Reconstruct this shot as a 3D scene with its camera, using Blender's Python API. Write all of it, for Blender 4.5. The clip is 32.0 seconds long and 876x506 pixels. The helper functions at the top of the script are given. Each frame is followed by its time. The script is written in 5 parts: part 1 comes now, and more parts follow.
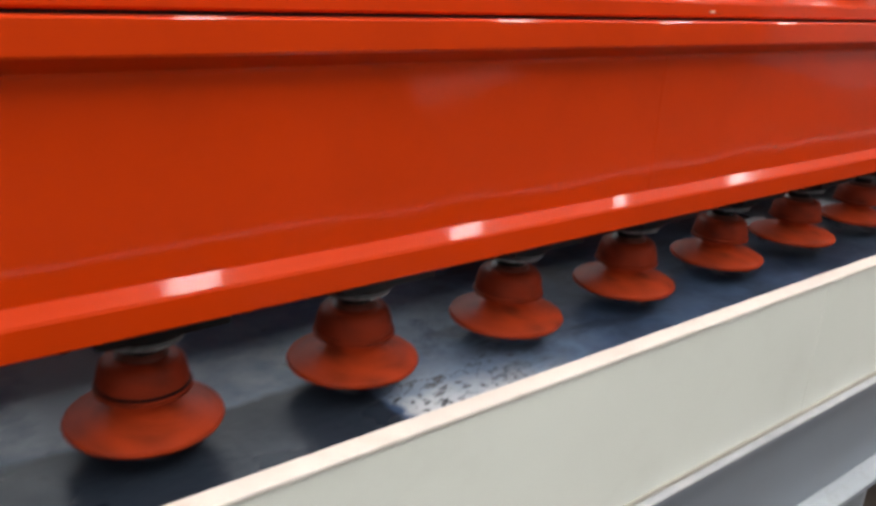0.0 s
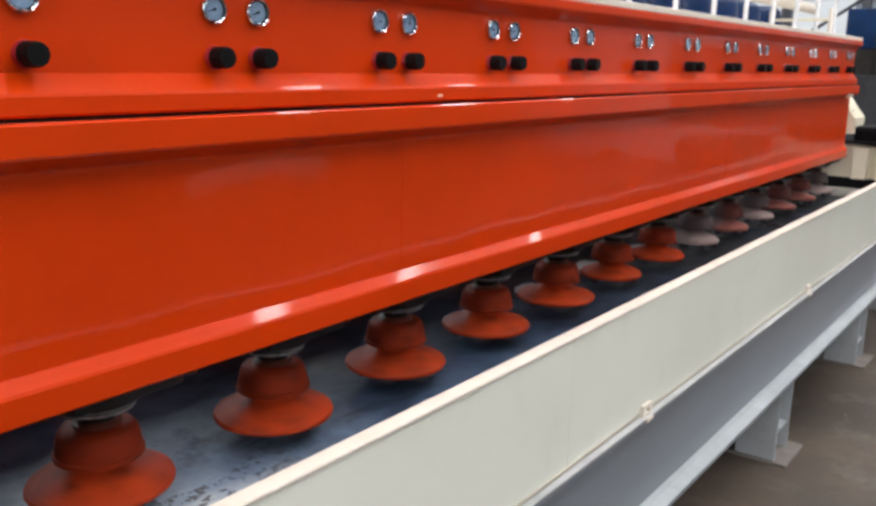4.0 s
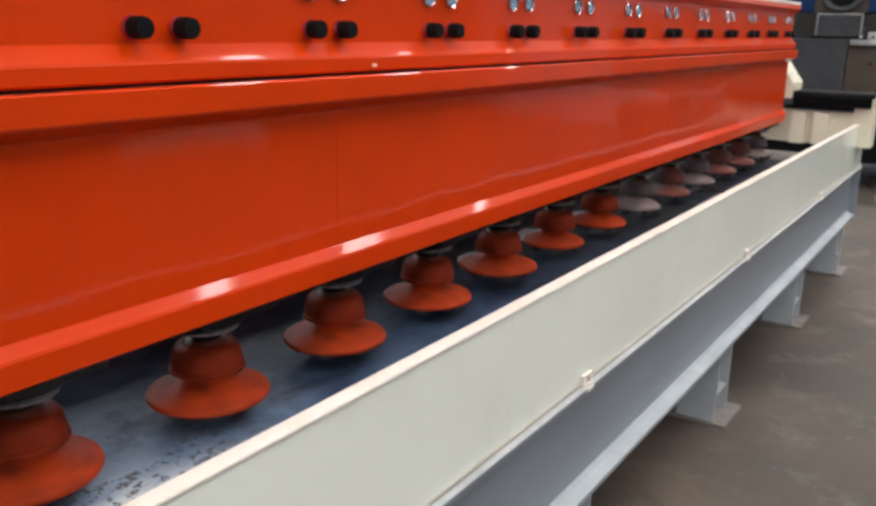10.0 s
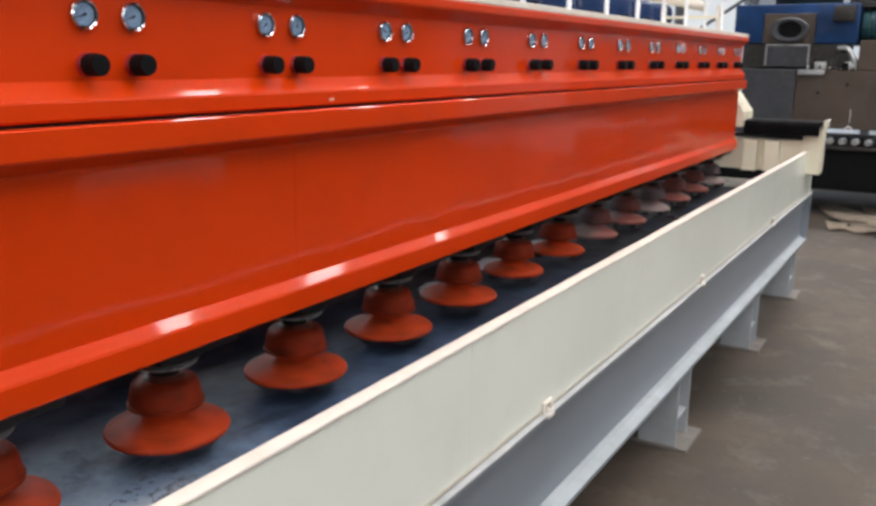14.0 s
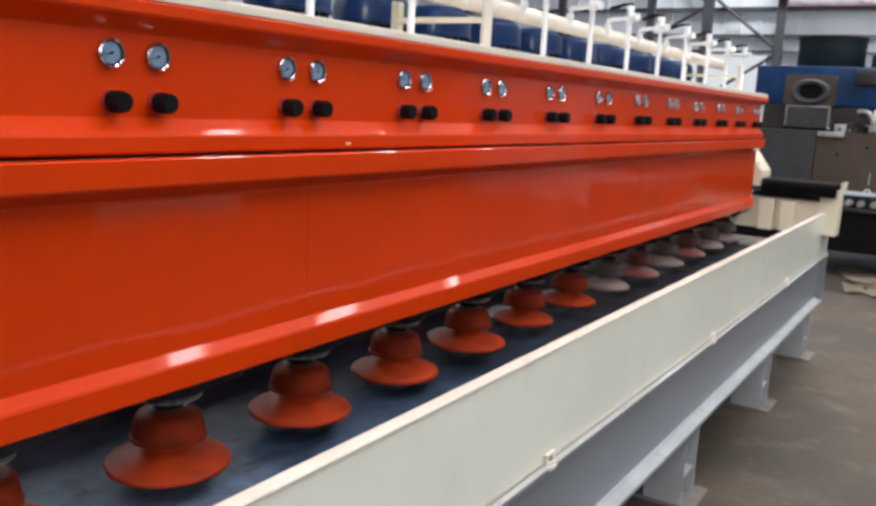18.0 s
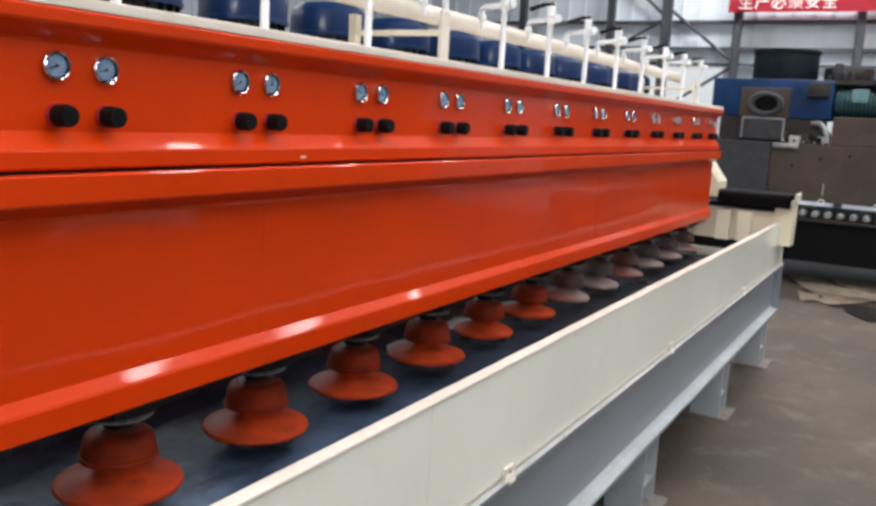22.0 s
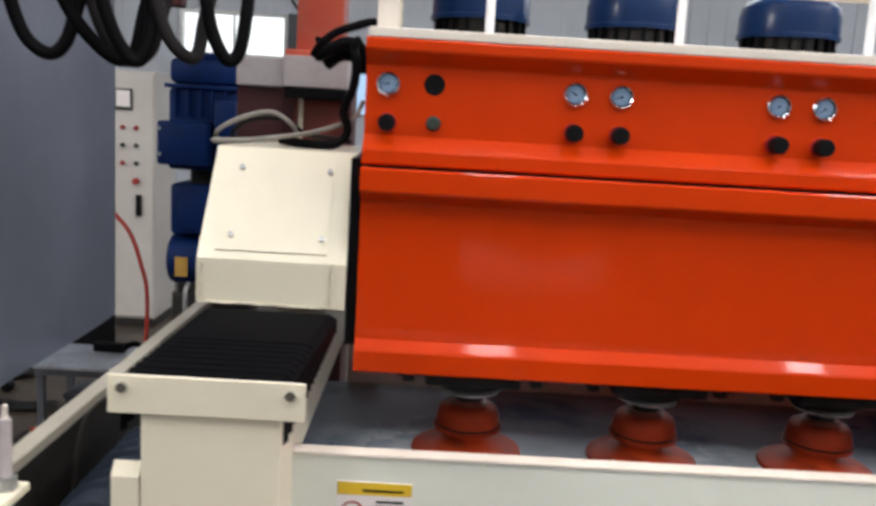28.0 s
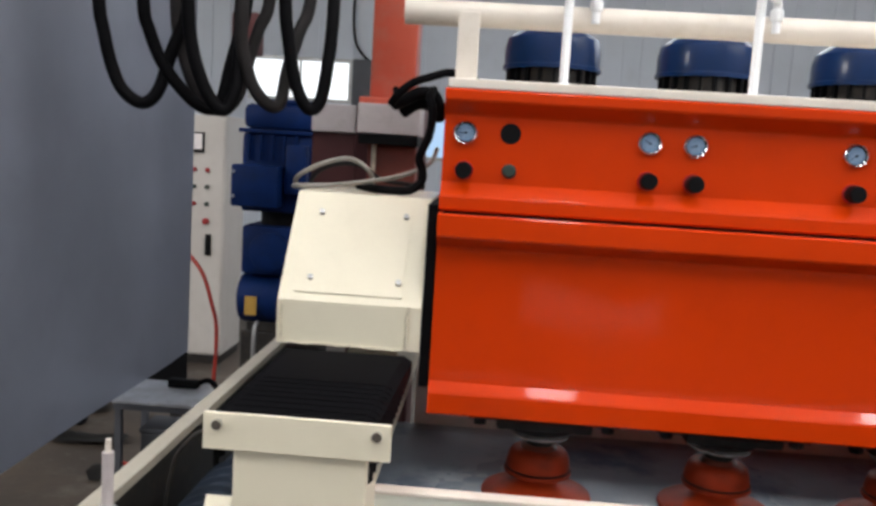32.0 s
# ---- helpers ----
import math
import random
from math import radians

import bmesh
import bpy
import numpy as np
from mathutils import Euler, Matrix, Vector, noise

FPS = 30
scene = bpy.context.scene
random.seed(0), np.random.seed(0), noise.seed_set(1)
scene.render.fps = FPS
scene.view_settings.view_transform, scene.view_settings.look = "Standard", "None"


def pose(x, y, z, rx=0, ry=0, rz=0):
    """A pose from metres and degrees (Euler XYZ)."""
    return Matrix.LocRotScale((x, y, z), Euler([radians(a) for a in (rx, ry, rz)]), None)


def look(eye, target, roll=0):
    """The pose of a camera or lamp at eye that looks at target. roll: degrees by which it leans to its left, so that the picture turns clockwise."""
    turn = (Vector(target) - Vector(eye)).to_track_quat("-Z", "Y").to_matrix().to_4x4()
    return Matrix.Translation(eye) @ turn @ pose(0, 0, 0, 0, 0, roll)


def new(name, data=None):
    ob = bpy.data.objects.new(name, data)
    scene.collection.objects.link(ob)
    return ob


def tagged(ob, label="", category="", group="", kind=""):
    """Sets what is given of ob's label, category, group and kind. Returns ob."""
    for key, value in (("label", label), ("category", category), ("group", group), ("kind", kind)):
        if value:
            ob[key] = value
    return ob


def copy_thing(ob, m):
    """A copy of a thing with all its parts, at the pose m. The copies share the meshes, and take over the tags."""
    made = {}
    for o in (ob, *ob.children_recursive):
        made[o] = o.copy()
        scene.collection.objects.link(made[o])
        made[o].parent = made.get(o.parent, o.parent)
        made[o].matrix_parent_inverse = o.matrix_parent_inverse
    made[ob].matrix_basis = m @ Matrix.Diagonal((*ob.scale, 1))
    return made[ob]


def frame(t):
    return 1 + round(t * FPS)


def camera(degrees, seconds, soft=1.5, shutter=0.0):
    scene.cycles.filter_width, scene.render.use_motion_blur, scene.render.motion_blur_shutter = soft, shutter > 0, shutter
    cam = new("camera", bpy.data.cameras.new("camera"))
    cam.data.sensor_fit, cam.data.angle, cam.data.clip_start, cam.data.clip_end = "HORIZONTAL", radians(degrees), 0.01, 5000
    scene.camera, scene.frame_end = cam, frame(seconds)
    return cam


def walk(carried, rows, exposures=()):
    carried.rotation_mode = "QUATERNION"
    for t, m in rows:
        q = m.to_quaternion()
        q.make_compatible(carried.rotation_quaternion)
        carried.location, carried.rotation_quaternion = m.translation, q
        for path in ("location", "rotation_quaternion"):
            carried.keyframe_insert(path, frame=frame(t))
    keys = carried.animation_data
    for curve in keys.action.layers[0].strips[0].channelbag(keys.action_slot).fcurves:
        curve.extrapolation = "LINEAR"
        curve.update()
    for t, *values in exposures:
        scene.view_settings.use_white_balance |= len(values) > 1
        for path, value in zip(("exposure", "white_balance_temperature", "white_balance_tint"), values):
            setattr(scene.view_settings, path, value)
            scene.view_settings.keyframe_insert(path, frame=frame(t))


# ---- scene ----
cam = camera(54.40, 32.0, soft=3.1, shutter=0.9)

PATH = [
    (0, (0.6323, -1.1941, 1.7121), (1.8570, 0.2467, 1.0609), 3.76),
    (0.5, (0.7534, -1.2253, 1.6984), (1.9659, 0.2497, 1.1033), 1.64),
    (1, (0.7686, -1.2477, 1.7167), (2.0607, 0.1638, 1.1351), 1.80),
    (1.5, (0.7459, -1.2477, 1.6914), (2.1315, 0.0921, 1.1576), 1.47),
    (2, (0.7222, -1.2335, 1.6991), (2.2201, -0.0054, 1.2008), 1.47),
    (2.5, (0.7400, -1.2950, 1.7120), (2.2760, -0.0990, 1.2520), 1.00),
    (3, (0.7335, -1.2776, 1.7287), (2.2999, -0.1166, 1.2829), 1.51),
    (3.5, (0.7336, -1.2766, 1.7154), (2.2979, -0.1100, 1.2770), 1.26),
    (5.5, (0.7359, -1.2942, 1.7225), (2.2874, -0.1118, 1.2810), 0.76),
    (6, (0.7455, -1.2841, 1.7260), (2.2976, -0.1085, 1.2687), 0.70),
    (6.5, (0.7514, -1.2810, 1.7247), (2.3053, -0.1125, 1.2557), 0.62),
    (7, (0.7564, -1.2762, 1.7229), (2.3167, -0.1240, 1.2350), 0.68),
    (7.5, (0.7624, -1.2781, 1.7198), (2.3329, -0.1440, 1.2223), 0.60),
    (8, (0.7663, -1.2753, 1.7265), (2.3492, -0.1619, 1.2216), 0.87),
    (8.5, (0.7643, -1.2742, 1.7227), (2.3607, -0.1784, 1.2222), 0.82),
    (9, (0.7735, -1.2667, 1.7201), (2.3809, -0.1871, 1.2192), 0.83),
    (9.5, (0.7763, -1.2704, 1.7279), (2.3816, -0.1942, 1.2136), 1.07),
    (10, (0.7830, -1.2779, 1.7293), (2.3966, -0.2149, 1.2131), 1.10),
    (10.5, (0.7756, -1.2760, 1.7258), (2.4052, -0.2307, 1.2237), 1.01),
    (11, (0.7772, -1.2780, 1.7328), (2.4127, -0.2404, 1.2345), 1.22),
    (11.5, (0.7783, -1.2852, 1.7302), (2.4260, -0.2619, 1.2426), 1.07),
    (12, (0.7784, -1.2861, 1.7328), (2.4392, -0.2792, 1.2554), 1.16),
    (12.5, (0.7753, -1.2903, 1.7349), (2.4393, -0.2844, 1.2665), 1.07),
    (13, (0.7765, -1.2880, 1.7358), (2.4419, -0.2827, 1.2712), 1.09),
    (13.5, (0.7700, -1.2954, 1.7350), (2.4396, -0.2921, 1.2812), 0.94),
    (15.5, (0.7865, -1.2991, 1.7416), (2.4910, -0.3356, 1.3338), 1.17),
    (16, (0.7801, -1.3119, 1.7522), (2.5092, -0.3786, 1.3795), 1.80),
    (16.5, (0.7584, -1.3225, 1.7528), (2.5064, -0.4117, 1.4137), 2.40),
    (17, (0.7629, -1.3214, 1.7564), (2.5107, -0.4041, 1.4347), 2.34),
    (17.5, (0.7506, -1.3282, 1.7586), (2.4603, -0.3405, 1.4404), 2.74),
    (18, (0.7683, -1.3174, 1.7446), (2.4382, -0.2729, 1.3977), 3.13),
    (18.5, (0.7677, -1.3230, 1.7476), (2.4389, -0.2852, 1.3870), 3.05),
    (19, (0.7828, -1.3195, 1.7524), (2.4716, -0.3101, 1.3931), 3.24),
    (19.5, (0.7824, -1.3206, 1.7536), (2.4810, -0.3264, 1.3982), 3.18),
    (20, (0.7929, -1.3137, 1.7531), (2.4999, -0.3331, 1.4005), 3.23),
    (20.5, (0.7915, -1.3160, 1.7536), (2.5032, -0.3400, 1.4109), 3.19),
    (21, (0.7892, -1.3143, 1.7517), (2.5018, -0.3356, 1.4210), 3.10),
    (21.5, (0.7887, -1.3222, 1.7524), (2.5014, -0.3416, 1.4280), 3.26),
    (22, (0.7870, -1.3245, 1.7532), (2.5040, -0.3497, 1.4341), 3.26),
    (22.5, (0.7891, -1.3259, 1.7519), (2.5071, -0.3519, 1.4358), 3.18),
    (23, (0.7934, -1.3260, 1.7552), (2.5089, -0.3471, 1.4410), 2.89),
    (23.5, (0.7937, -1.3441, 1.7532), (2.4980, -0.3431, 1.4475), 2.80),
    (24, (0.8087, -1.3927, 1.7514), (2.4655, -0.3161, 1.4413), 3.17),
    (24.5, (0.7500, -1.4800, 1.7400), (2.2930, -0.2520, 1.4095), 2.70),
    (25, (0.5210, -1.5666, 1.7354), (1.8283, -0.0933, 1.3890), 2.60),
    (25.5, (0.3921, -1.6858, 1.7474), (1.3530, 0.0345, 1.4040), 1.60),
    (26, (0.3113, -1.8514, 1.7523), (0.8349, 0.0384, 1.3590), 1.40),
    (26.5, (0.2780, -1.9420, 1.7540), (0.5350, -0.0040, 1.3370), 1.68),
    (28.5, (0.0609, -1.9024, 1.7387), (0.0737, 0.0767, 1.4506), 3.61),
    (29, (0.0586, -1.9130, 1.7473), (0.0521, 0.0691, 1.4802), 3.72),
    (29.5, (0.0451, -1.9229, 1.7458), (-0.0198, 0.0616, 1.5052), 3.39),
    (30, (0.0414, -1.9319, 1.7496), (-0.0901, 0.0494, 1.5108), 3.18),
    (30.5, (0.0498, -1.9404, 1.7515), (-0.0840, 0.0407, 1.5116), 3.30),
    (31, (0.0520, -1.9439, 1.7531), (-0.0592, 0.0392, 1.5191), 3.40),
    (31.5, (0.0519, -1.9460, 1.7540), (-0.0530, 0.0373, 1.5186), 3.50),
    (32, (0.0486, -1.9483, 1.7537), (-0.0607, 0.0347, 1.5177), 3.53),
]
walk(cam, [(t, look(eye, target, roll)) for t, eye, target, roll in PATH], [(0, -0.05), (3, 0.0), (6, 0.04), (8, -0.02), (13, 0.02), (18, -0.02), (24, -0.03), (25, -0.06), (26, 0.17), (26.5, 0.17), (29, 0.0), (32, 0.03)])

# ---- light ----
world = bpy.data.worlds.new("world")
scene.world = world
world.use_nodes = True
wn = world.node_tree
sky = wn.nodes.new("ShaderNodeTexSky")
sky.sky_type, sky.sun_disc = "NISHITA", False
sky.sun_elevation, sky.sun_rotation = radians(48), radians(150)
wn.nodes["Background"].inputs[1].default_value = 0.12
wn.links.new(sky.outputs[0], wn.nodes["Background"].inputs[0])

ROOF = 6.2
SKYLIGHTS = [-4.6, -2.0, 0.61, 3.3, 6.32, 8.75, 11.3, 13.6]


def area(name, m, sx, sy, power, color):
    lamp = bpy.data.lights.new(name, "AREA")
    lamp.shape, lamp.size, lamp.size_y, lamp.energy, lamp.color = "RECTANGLE", sx, sy, power, color
    ob = new(name, lamp)
    ob.matrix_world = m
    return ob


for sx in SKYLIGHTS[:-1]:
    area("skylight_daylight", pose(sx, -2.2, ROOF + 0.06), 0.42, 5.8, 160 if sx < 0 else 140 if sx < 2 else 205 if sx < 8 else 175, (1.0, 0.97, 0.93))
area("skylight_daylight", pose(SKYLIGHTS[-1], 0.6, ROOF + 0.06), 0.42, 4.2, 400, (1.0, 0.98, 0.96))
# daylight through the high windows of the south and north walls
area("south_daylight", look((5.4, -7.6, 4.6), (5.2, 0, 1.0)), 13.0, 0.8, 190, (1.0, 0.97, 0.93))
area("north_daylight", look((4.0, 8.4, 4.9), (3.5, 0, 0.9)), 14.0, 1.6, 285, (0.92, 0.96, 1.0))
# the main light: the wide opening high in the west wall
area("west_daylight", look((-8.3, -3.5, 4.95), (2.5, 0, 1.2)), 2.8, 1.4, 330, (1.0, 0.96, 0.9))

# ---- materials ----


def mat(name, base, rough=0.5, metal=0.0, var=0.12, scale=6.0, bump=0.05, bscale=60.0, coat=0.0, dirt=None, dirt_amount=0.0, spec=0.5, wave=0.0, coat_rough=0.06):
    """Painted or raw surface: base colour varied at two scales, some dirt, fine relief and, for sheet metal, slow waves."""
    m = bpy.data.materials.new(name)
    m.use_nodes = True
    n, l = m.node_tree.nodes, m.node_tree.links
    b = n["Principled BSDF"]
    tc = n.new("ShaderNodeTexCoord")
    oi = n.new("ShaderNodeObjectInfo")
    n1 = n.new("ShaderNodeTexNoise")
    n1.inputs["Scale"].default_value, n1.inputs["Detail"].default_value = scale, 5
    n2 = n.new("ShaderNodeTexNoise")
    n2.inputs["Scale"].default_value, n2.inputs["Detail"].default_value = bscale, 4
    l.new(tc.outputs["Object"], n1.inputs["Vector"])
    l.new(tc.outputs["Object"], n2.inputs["Vector"])
    r1 = n.new("ShaderNodeMapRange")
    r1.inputs[1].default_value, r1.inputs[2].default_value = 0.3, 0.7
    r1.inputs[3].default_value, r1.inputs[4].default_value = 1 - var, 1 + var
    l.new(n1.outputs[0], r1.inputs[0])
    mul = n.new("ShaderNodeMix")
    mul.data_type, mul.blend_type = "RGBA", "MULTIPLY"
    mul.inputs[0].default_value = 1
    mul.inputs[6].default_value = (*base, 1)
    comb = n.new("ShaderNodeCombineColor")
    for i in range(3):
        l.new(r1.outputs[0], comb.inputs[i])
    l.new(comb.outputs[0], mul.inputs[7])
    col = mul.outputs[2]
    if dirt:
        n3 = n.new("ShaderNodeTexNoise")
        n3.inputs["Scale"].default_value, n3.inputs["Detail"].default_value = scale * 2.3, 8
        n3.inputs["Roughness"].default_value = 0.7
        l.new(tc.outputs["Object"], n3.inputs["Vector"])
        r3 = n.new("ShaderNodeMapRange")
        r3.inputs[1].default_value, r3.inputs[2].default_value = 0.5, 0.72
        r3.inputs[3].default_value, r3.inputs[4].default_value = 0, dirt_amount
        l.new(n3.outputs[0], r3.inputs[0])
        dm = n.new("ShaderNodeMix")
        dm.data_type = "RGBA"
        dm.inputs[7].default_value = (*dirt, 1)
        l.new(r3.outputs[0], dm.inputs[0])
        l.new(col, dm.inputs[6])
        col = dm.outputs[2]
    l.new(col, b.inputs["Base Color"])
    rr = n.new("ShaderNodeMapRange")
    rr.inputs[3].default_value, rr.inputs[4].default_value = max(rough - 0.06, 0.02), min(rough + 0.1, 1)
    l.new(n1.outputs[0], rr.inputs[0])
    l.new(rr.outputs[0], b.inputs["Roughness"])
    b.inputs["Metallic"].default_value = metal
    b.inputs["Specular IOR Level"].default_value = spec
    b.inputs["Coat Weight"].default_value = coat
    b.inputs["Coat Roughness"].default_value = coat_rough
    bp = n.new("ShaderNodeBump")
    bp.inputs["Strength"].default_value, bp.inputs["Distance"].default_value = bump, 0.004
    l.new(n2.outputs[0], bp.inputs["Height"])
    if wave:
        n4 = n.new("ShaderNodeTexNoise")
        n4.inputs["Scale"].default_value, n4.inputs["Detail"].default_value = 2.2, 1
        l.new(tc.outputs["Object"], n4.inputs["Vector"])
        b2 = n.new("ShaderNodeBump")
        b2.inputs["Strength"].default_value, b2.inputs["Distance"].default_value = wave, 0.05
        l.new(n4.outputs[0], b2.inputs["Height"])
        l.new(b2.outputs[0], bp.inputs["Normal"])
        l.new(b2.outputs[0], b.inputs["Coat Normal"])
    l.new(bp.outputs[0], b.inputs["Normal"])
    return m


def glow(name, color, strength):
    m = bpy.data.materials.new(name)
    m.use_nodes = True
    n, l = m.node_tree.nodes, m.node_tree.links
    e = n.new("ShaderNodeEmission")
    e.inputs[0].default_value, e.inputs[1].default_value = (*color, 1), strength
    l.new(e.outputs[0], n["Material Output"].inputs[0])
    return m


ORANGE = mat("orange_gloss_paint", (0.57, 0.039, 0.001), 0.34, var=0.07, scale=1.6, bump=0.02, bscale=240, coat=0.4, coat_rough=0.06, spec=0.1, wave=0.18, dirt=(0.4, 0.027, 0.001), dirt_amount=0.3)
CREAM = mat("cream_paint", (0.77, 0.72, 0.575), 0.42, var=0.05, scale=2.0, bump=0.03, bscale=150, coat=0.15, dirt=(0.5, 0.45, 0.34), dirt_amount=0.18)
RAILPAINT = mat("pale_grey_rail_paint", (0.81, 0.84, 0.77), 0.3, var=0.06, scale=1.2, bump=0.02, bscale=120, coat=0.5, wave=0.09, dirt=(0.4, 0.38, 0.32), dirt_amount=0.15)
RAILTOP = mat("cream_rail_edge", (0.72, 0.665, 0.6), 0.45, var=0.06, scale=8, bump=0.05, dirt=(0.5, 0.42, 0.33), dirt_amount=0.3)
GREY = mat("blue_grey_frame_paint", (0.21, 0.242, 0.285), 0.34, var=0.08, scale=2.5, bump=0.03, bscale=130, coat=0.1, dirt=(0.2, 0.2, 0.2), dirt_amount=0.3)
# paler copy of the frame paint, for faces that catch the light
LITGREY = mat("lit_frame_paint", (0.4, 0.435, 0.47), 0.6, var=0.1, scale=6, bump=0.06, dirt=(0.28, 0.27, 0.26), dirt_amount=0.35)
PLATE = mat("dirty_floor_plate", (0.2, 0.18, 0.17), 0.6, var=0.25, scale=9, bump=0.1, dirt=(0.1, 0.085, 0.075), dirt_amount=0.6)
PVC = mat("white_pvc", (0.86, 0.88, 0.92), 0.35, var=0.03, scale=9, bump=0.01)
BLACK = mat("black_plastic", (0.005, 0.005, 0.006), 0.5, var=0.2, scale=30, bump=0.05, spec=0.1)
RUBBER = mat("black_rubber", (0.004, 0.004, 0.005), 0.6, var=0.25, scale=18, bump=0.1, bscale=90, dirt=(0.012, 0.012, 0.013), dirt_amount=0.3, spec=0.06)
BLUE = mat("dark_blue_motor_paint", (0.003, 0.022, 0.09), 0.36, var=0.15, scale=7, bump=0.06, coat=0.25, coat_rough=0.15, spec=0.25, dirt=(0.008, 0.018, 0.05), dirt_amount=0.5)
BRIGHTBLUE = mat("blue_machine_paint", (0.006, 0.034, 0.115), 0.5, var=0.3, scale=4, bump=0.06, spec=0.2, dirt=(0.03, 0.04, 0.06), dirt_amount=0.6)
TEAL = mat("teal_motor_paint", (0.012, 0.055, 0.065), 0.35, var=0.12, scale=8, bump=0.04)
DARK = mat("dark_greasy_steel", (0.03, 0.028, 0.027), 0.5, 0.4, var=0.3, scale=14, bump=0.15, dirt=(0.1, 0.07, 0.05), dirt_amount=0.5)
STEEL = mat("bright_steel", (0.62, 0.62, 0.62), 0.22, 1.0, var=0.08, scale=20, bump=0.02)
CHROME = mat("chrome_bezel", (0.6, 0.61, 0.63), 0.16, 1.0, var=0.04, scale=20, bump=0.01)
FACE = mat("gauge_face", (0.2, 0.3, 0.45), 0.25, var=0.05, scale=40, bump=0.0, coat=0.8)
REDRING = mat("red_collar", (0.35, 0.012, 0.02), 0.4, var=0.1, scale=40, bump=0.02)
RUST = mat("rusty_brown_plate", (0.068, 0.048, 0.037), 0.55, 0.25, var=0.25, scale=1.8, bump=0.15, bscale=40, dirt=(0.075, 0.07, 0.07), dirt_amount=0.7)
SLATE = mat("grey_cast_iron", (0.045, 0.048, 0.057), 0.5, 0.3, var=0.2, scale=4, bump=0.12, dirt=(0.12, 0.1, 0.08), dirt_amount=0.35)
SHEET = mat("grey_sheet_steel", (0.31, 0.335, 0.4), 0.36, 0.3, var=0.16, scale=1.4, bump=0.04, bscale=70, wave=0.1, dirt=(0.26, 0.28, 0.34), dirt_amount=0.45)
GALV = mat("galvanised_steel", (0.45, 0.46, 0.47), 0.4, 0.8, var=0.2, scale=8, bump=0.08, dirt=(0.2, 0.18, 0.16), dirt_amount=0.5)
CLAD = mat("pale_wall_cladding", (0.72, 0.79, 0.88), 0.5, var=0.06, scale=0.8, bump=0.03, dirt=(0.45, 0.46, 0.46), dirt_amount=0.3)
CLADBLUE = mat("blue_grey_cladding", (0.58, 0.63, 0.71), 0.45, var=0.08, scale=0.9, bump=0.03, dirt=(0.42, 0.45, 0.5), dirt_amount=0.3)
# unseen roof: colour kept dark to cut the pale veil on the bevels
ROOFPAINT = mat("dark_unseen_roof_sheet", (0.11, 0.105, 0.1), 0.6, var=0.12, scale=0.8, bump=0.03)
# unseen wall: colour kept near black so the orange paint reflects darkness
CLADDARK = mat("dark_unseen_south_cladding", (0.05, 0.053, 0.06), 0.6, var=0.1, scale=0.8, bump=0.03)
GIRT = mat("dark_grey_structural_steel", (0.075, 0.08, 0.095), 0.55, 0.2, var=0.2, scale=3, bump=0.08)
REDCLOTH = mat("red_banner_cloth", (0.55, 0.035, 0.06), 0.8, var=0.12, scale=2, bump=0.1)
WHITEPRINT = mat("white_print", (0.85, 0.8, 0.8), 0.7, var=0.05, scale=5, bump=0.0)
CARD = mat("brown_cardboard", (0.5, 0.42, 0.34), 0.85, var=0.18, scale=5, bump=0.15, dirt=(0.2, 0.15, 0.12), dirt_amount=0.5)
YELLOW = mat("yellow_label", (0.75, 0.5, 0.03), 0.5, var=0.05, scale=20, bump=0.0)
DULLYELLOW = mat("dirty_yellow_plate", (0.42, 0.25, 0.05), 0.5, var=0.1, scale=20, bump=0.02)
DULLRED = mat("dull_red_oxide_paint", (0.2, 0.045, 0.032), 0.5, var=0.2, scale=6, bump=0.06, dirt=(0.12, 0.05, 0.04), dirt_amount=0.5)
DUCT = mat("pale_grey_duct_sheet", (0.47, 0.43, 0.44), 0.5, var=0.12, scale=7, bump=0.05, dirt=(0.3, 0.26, 0.25), dirt_amount=0.4)
MAROON = mat("maroon_primer", (0.075, 0.018, 0.02), 0.6, var=0.2, scale=4, bump=0.06)
REDHOSE = mat("red_air_hose", (0.35, 0.03, 0.02), 0.4, var=0.1, scale=20, bump=0.02)
CLEARHOSE = mat("milky_plastic_hose", (0.27, 0.255, 0.23), 0.3, var=0.3, scale=10, bump=0.05)
GREENP = mat("green_plug", (0.02, 0.036, 0.03), 0.5, var=0.15, scale=30, bump=0.05)
REDBTN = mat("red_button", (0.3, 0.02, 0.02), 0.35, var=0.05, scale=30, bump=0.0)
DAY = glow("daylight_beyond", (0.93, 0.97, 1.0), 1.5)
BLUESKY = glow("blue_sky_beyond", (0.5, 0.72, 1.0), 0.95)
HAZE = glow("hazy_daylight", (0.9, 0.95, 1.0), 0.8)
SUNLIT = glow("sunlit_yard", (1.0, 0.95, 0.86), 10.0)
YARD = glow("bright_yard", (1.0, 0.97, 0.92), 2.6)
BELLOWS = mat("black_bellows_rubber", (0.004, 0.004, 0.005), 0.5, var=0.2, scale=10, bump=0.04, spec=0.04)
